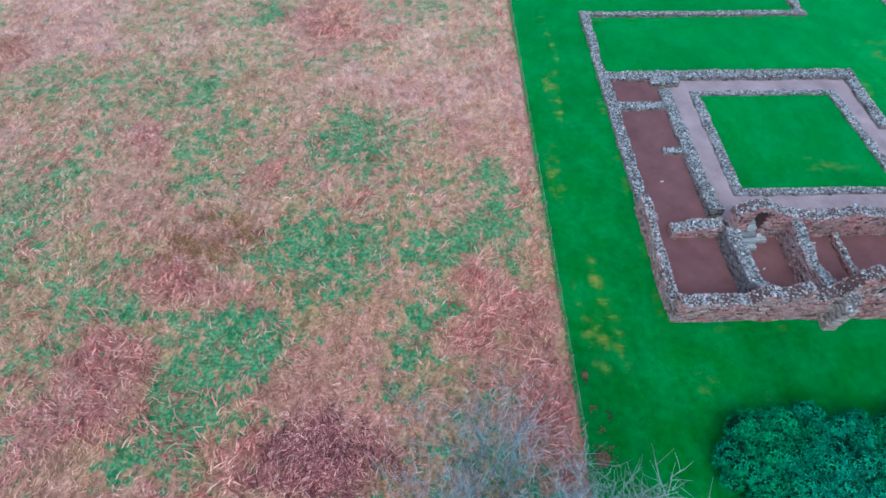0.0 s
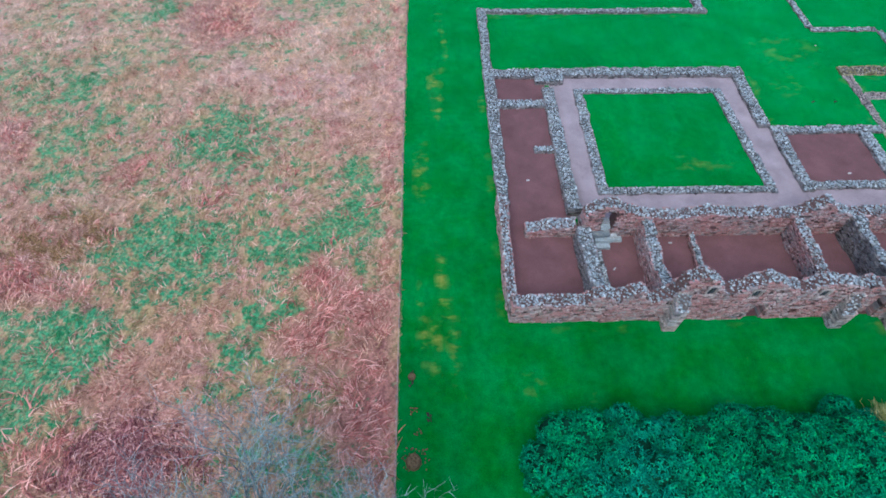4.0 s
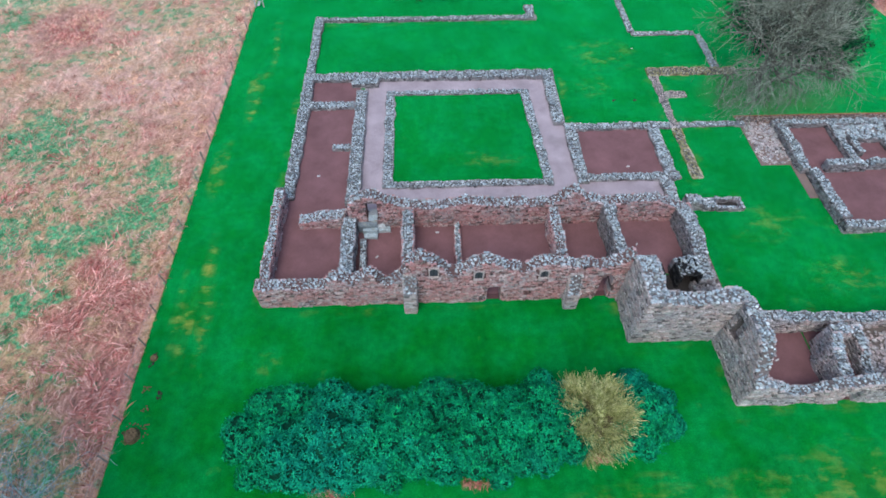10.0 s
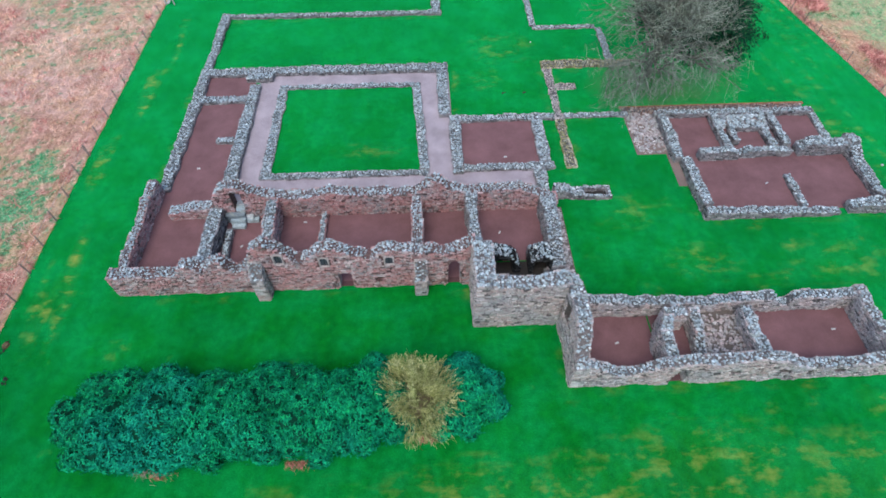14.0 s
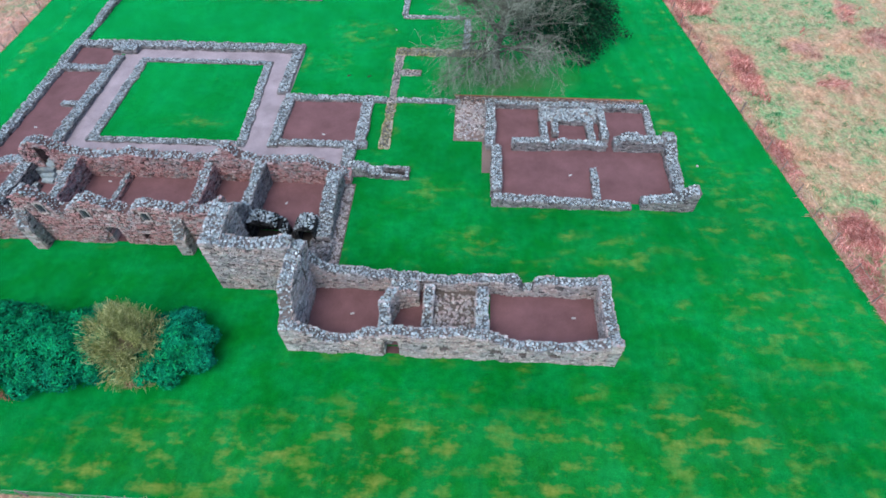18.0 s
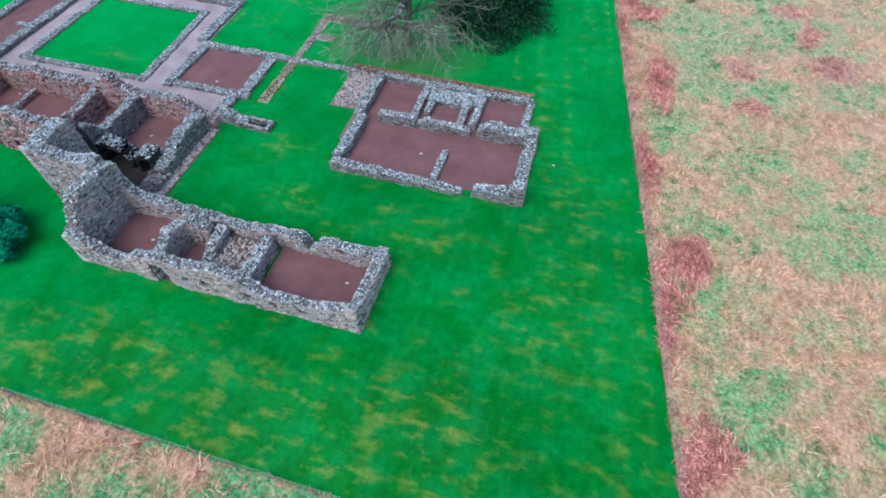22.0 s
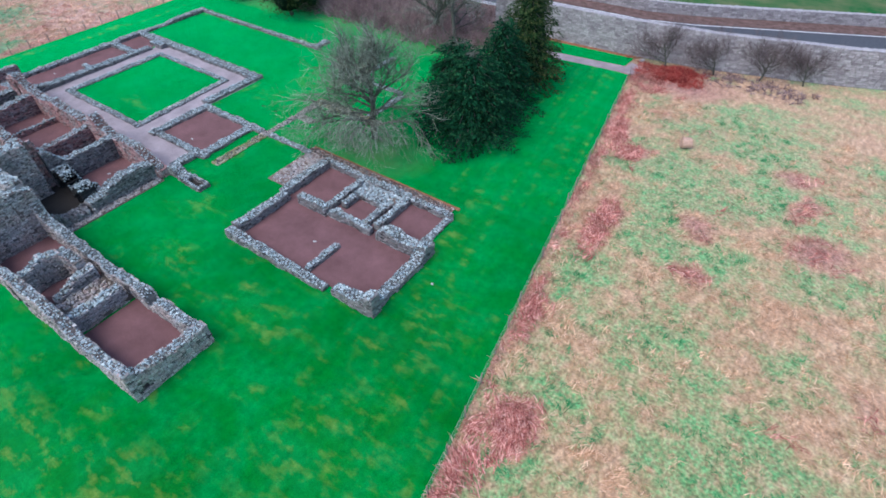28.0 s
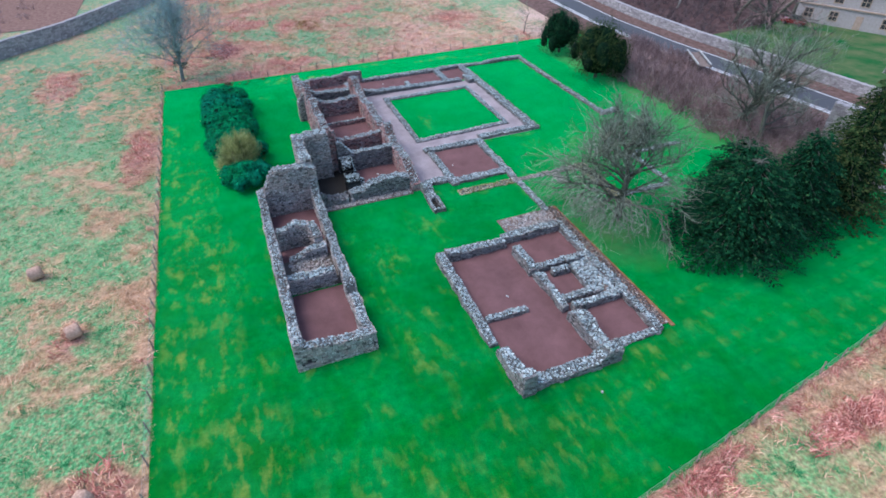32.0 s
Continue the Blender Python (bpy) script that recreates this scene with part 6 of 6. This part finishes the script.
# ---- woods and trees beyond the road ----
thorn = leaf_material("thorn_twig", [(0.0, (0.06, 0.048, 0.052)), (1.0, (0.2, 0.16, 0.165))], 0.9, 0.1)
far = bare_tree(-6, 96, 13, 71, "bare woodland tree beyond the road", (7, 6, 5), bark=BARK, twig=TWIG_PINK, name="woodland_tree", group="woodland beyond the road")
birch = bare_tree(2, 93, 13, 72, "pale-barked birch at the edge of the woodland", (6, 6, 5), spread=0.5, bark=BIRCH, twig=TWIG_PINK, girth=0.016, name="birch_tree", group="woodland beyond the road")
r = random.Random(17)
for k in range(40):
    x, y = r.uniform(-60, 20), 0
    y = 92 + r.uniform(0, 40) + max(0, -x) * 0.3
    copy_thing(far if k % 3 else birch, pose(x, y, 0, 0, 0, r.uniform(0, 360)))
bare_tree(54.6, 97, 9, 73, "brown-topped tree on the lawn across the road", (9, 6, 6), twig=TWIG_PINK, name="garden_tree")
copy_thing(birch, pose(42, 96, 0, 0, 0, 50))
scrub("woodland_scrub", -60, 19, 84, 108, 520, 74, thorn, "dark bare undergrowth below the woodland", 2.4)
bare_tree(4.5, 57.5, 6.5, 76, "slender bare sapling beyond the west fence", (7, 6, 5), girth=0.016, name="sapling")

# shrubs below the boundary wall in the east pasture
for k, (x, y, h) in enumerate(((76.4, 70.6, 6.6), (81.8, 72.0, 6.4), (86.6, 73.6, 6.6), (91.0, 75.0, 5.6))):
    bare_tree(x, y, h, 80 + k, "dark bare thorn bush below the boundary wall", (20, 8, 7), spread=0.62, rise=0.3, bole=0.4, wide=1.15, twig=thorn, girth=0.016, name="thorn_bush", group="thorn bushes below the wall")

# gravel path to the gate in the corner
bm = bmesh.new()
c = [bm.verts.new(p) for p in ((55, 64.2, 0.02), (73.9, 66.6, 0.02), (75.3, 69.3, 0.02), (72.6, 69.6, 0.02), (72.4, 68.2, 0.02), (55, 65.8, 0.02))]
bm.faces.new(c)
low = bmesh.ops.extrude_face_region(bm, geom=bm.faces[:])["geom"]
for v in low:
    if isinstance(v, bmesh.types.BMVert):
        v.co.z = -0.05
bmesh.ops.recalc_face_normals(bm, faces=bm.faces)
tagged(part("gravel_path", bm, PATH_GRAVEL, None), "pinkish gravel path to the corner gate", "path", kind="structure")
scrub("red_bracken", 74.4, 80.5, 67.4, 71.4, 330, 77, BRAMBLE, "red bracken and brambles below the boundary wall", 0.75)
scrub("red_bracken", 79.5, 92.0, 70.4, 73.4, 170, 79, TWIG_PINK, "thinner red bracken farther along the boundary wall", 0.5)


def verge(name, corners, z, mat, label, category):
    """A flat patch of ground with a turned-down edge."""
    bm = bmesh.new()
    bm.faces.new([bm.verts.new((x, y, z)) for x, y in corners])
    for v in bmesh.ops.extrude_face_region(bm, geom=bm.faces[:])["geom"]:
        if isinstance(v, bmesh.types.BMVert):
            v.co.z = -0.05
    bmesh.ops.recalc_face_normals(bm, faces=bm.faces)
    tagged(part(name, bm, mat, None), label, category, kind="structure")


verge("grass_strip", ((52, 65.3), (72.3, 68.25), (72.5, 71.2), (52, 69.4)), 0.008, LAWN, "strip of mown grass between path and boundary wall", "lawn")
verge("bracken_strip", ((52, 69.0), (72.7, 70.9), (73.4, 71.9), (52, 70.0)), 0.016, LITTER_RED, "red dead bracken along the foot of the boundary wall", "ground")

# ---- wall and cottage beyond the west pasture ----
boundary_wall("field_wall", [Vector(p) for p in ((40, -64), (-2, -40.5), (-16, -27.2), (-26, -17.4), (-44, -6), (-65, 3.5))], 0.7, 2.4, "grey rubble field wall beyond the south-west pasture")
slab("rough_ground", -110, -34, -75, -18, -0.1, 0.02, LITTER, "brown rough ground beyond the field wall", category="ground")
scrub("rough_scrub", -80, -30, -60, -26, 150, 78, TWIG_PINK, "brown bare scrub beyond the field wall", 1.8)
house(-74, -22, 1.9, 12, 6, 3.2, "small white cottage beyond the field wall")

# ---- bales, markers, small things ----
def bale(x, y, turn, label):
    b = bmesh.new()
    bmesh.ops.create_cone(b, cap_ends=True, segments=28, radius1=0.52, radius2=0.52, depth=0.95)
    bmesh.ops.bevel(b, geom=[e for e in b.edges if abs(e.verts[0].co.z - e.verts[1].co.z) < 0.01], offset=0.08, segments=2, affect="EDGES")
    for v in b.verts:
        v.co *= 1 + 0.05 * noise.noise(v.co * 3.0)
    ob = part("hay_bale", b, BALE, None)
    ob.matrix_basis = pose(x, y, 0.5, 90, 0, turn)
    tagged(ob, label, "bale", "round bales in the pasture")


for x, y, a in ((46.9, -10.3, 15), (55.4, -6.5, 200), (69.6, -4.4, 60), (83.6, 54.6, 120)):
    bale(x, y, a, "weathered round hay bale lying in the pasture")


def marker(x, y, turn):
    b = bmesh.new()
    box(b, -0.13, 0.13, -0.05, 0.05, 0.0, 0.05)
    for v in b.verts:
        if v.co.y > 0 and v.co.z > 0.04:
            v.co.z += 0.06
    bmesh.ops.bevel(b, geom=b.edges[:], offset=0.015, segments=1, affect="EDGES")
    ob = part("name_slab", b, PALE, None)
    ob.matrix_basis = pose(x, y, 0.02, 0, 0, turn)
    tagged(ob, "small pale stone marker slab on the gravel", "marker", "marker slabs")


for x, y, a in ((17.6, 27.9, 5), (27.0, 21.8, 0), (41.6, 20.2, 60), (42.9, 28.2, 0), (63.5, 24.3, 30), (22.6, 19.7, 40), (62.6, 11.2, 0), (48.2, 10.8, 20)):
    marker(x, y, a)
for k, (x, y, s) in enumerate(((73.8, 25.9, 0.18), (73.6, 70.6, 0.6), (47.33, 44.8, 0.14))):
    ob = put("field_stone", mesh_of("field_stone", LUMPS[k][0], LUMPS[k][1], PALE), None, "pale rounded stone lying on the grass", "stone")
    ob.location, ob.scale = (x, y, s * 0.25), (s, s * 0.8, s * 0.7)


def stump(x, y, rad, h, label):
    b = bmesh.new()
    bmesh.ops.create_cone(b, cap_ends=True, segments=14, radius1=rad * 1.25, radius2=rad, depth=h)
    for v in b.verts:
        v.co *= 1 + 0.2 * noise.noise(v.co * 4 + Vector((x, y, 0)))
        v.co.z += h / 2
    ob = part("tree_stump", b, STUMP, None)
    ob.location = (x, y, -0.03)
    tagged(ob, label, "stump")


for x, y, a in ((43.68, 36.73, 0.5), (45.64, 36.71, 0.4)):
    b = bmesh.new()
    box(b, -0.2, 0.2, -0.08, 0.08, -0.02, 0.03)
    bmesh.ops.subdivide_edges(b, edges=b.edges[:], cuts=2, use_grid_fill=True)
    for v in b.verts:
        v.co += Vector((noise.noise(v.co * 7), noise.noise(v.co * 7 + Vector((3, 0, 0))), 0)) * 0.06
    ob = part("turf_cut", b, EARTH_SHADE, None)
    ob.location, ob.rotation_euler = (x, y, 0), (0, 0, a)
    tagged(ob, "small dark cut of bare earth in the lawn", "turf cut", "turf cuts in the lawn")
stile = put("stile", None, None, "pale weathered timber stile in the field fence", "stile")
stile.location = (8.6, 53.8, 0)
for name, x0, x1, y0, y1, z0, z1 in (("post", -0.5, -0.38, -0.06, 0.06, -0.1, 1.2), ("post", 0.38, 0.5, -0.06, 0.06, -0.1, 1.2), ("tread", -0.15, 0.15, -0.5, 0.5, 0.4, 0.45), ("rail", -0.4, 0.4, -0.03, 0.03, 0.95, 1.05)):
    bm = bmesh.new()
    box(bm, x0, x1, y0, y1, z0, z1)
    bmesh.ops.bevel(bm, geom=bm.edges[:], offset=0.012, segments=1, affect="EDGES")
    part(name, bm, PALE, stile)
stump(8.95, 7.4, 0.38, 0.35, "dark rotten tree stump in the lawn")
stump(8.8, 12.3, 0.2, 0.15, "small rotten stump in the lawn beside the fence")
loose_stones("wood_chip", 8.3, 9.8, 6.9, 8.2, 0.02, 40, 91, "chips and bark scattered round the stump", 0.12, STUMP)
for k, (x, y, w, d, count) in enumerate(((8.75, 12.2, 0.14, 0.5, 26), (8.95, 10.2, 0.2, 0.2, 12), (9.8, 9.9, 0.16, 0.3, 14), (9.2, 9.0, 0.25, 0.2, 10))):
    loose_stones("earth_crumb", x - w, x + w, y - d, y + d, 0.02, count, 92 + k, "dark crumbs of earth and leaf in the grass beside the fence", 0.13, (EARTH_SHADE, STUMP)[k % 2])
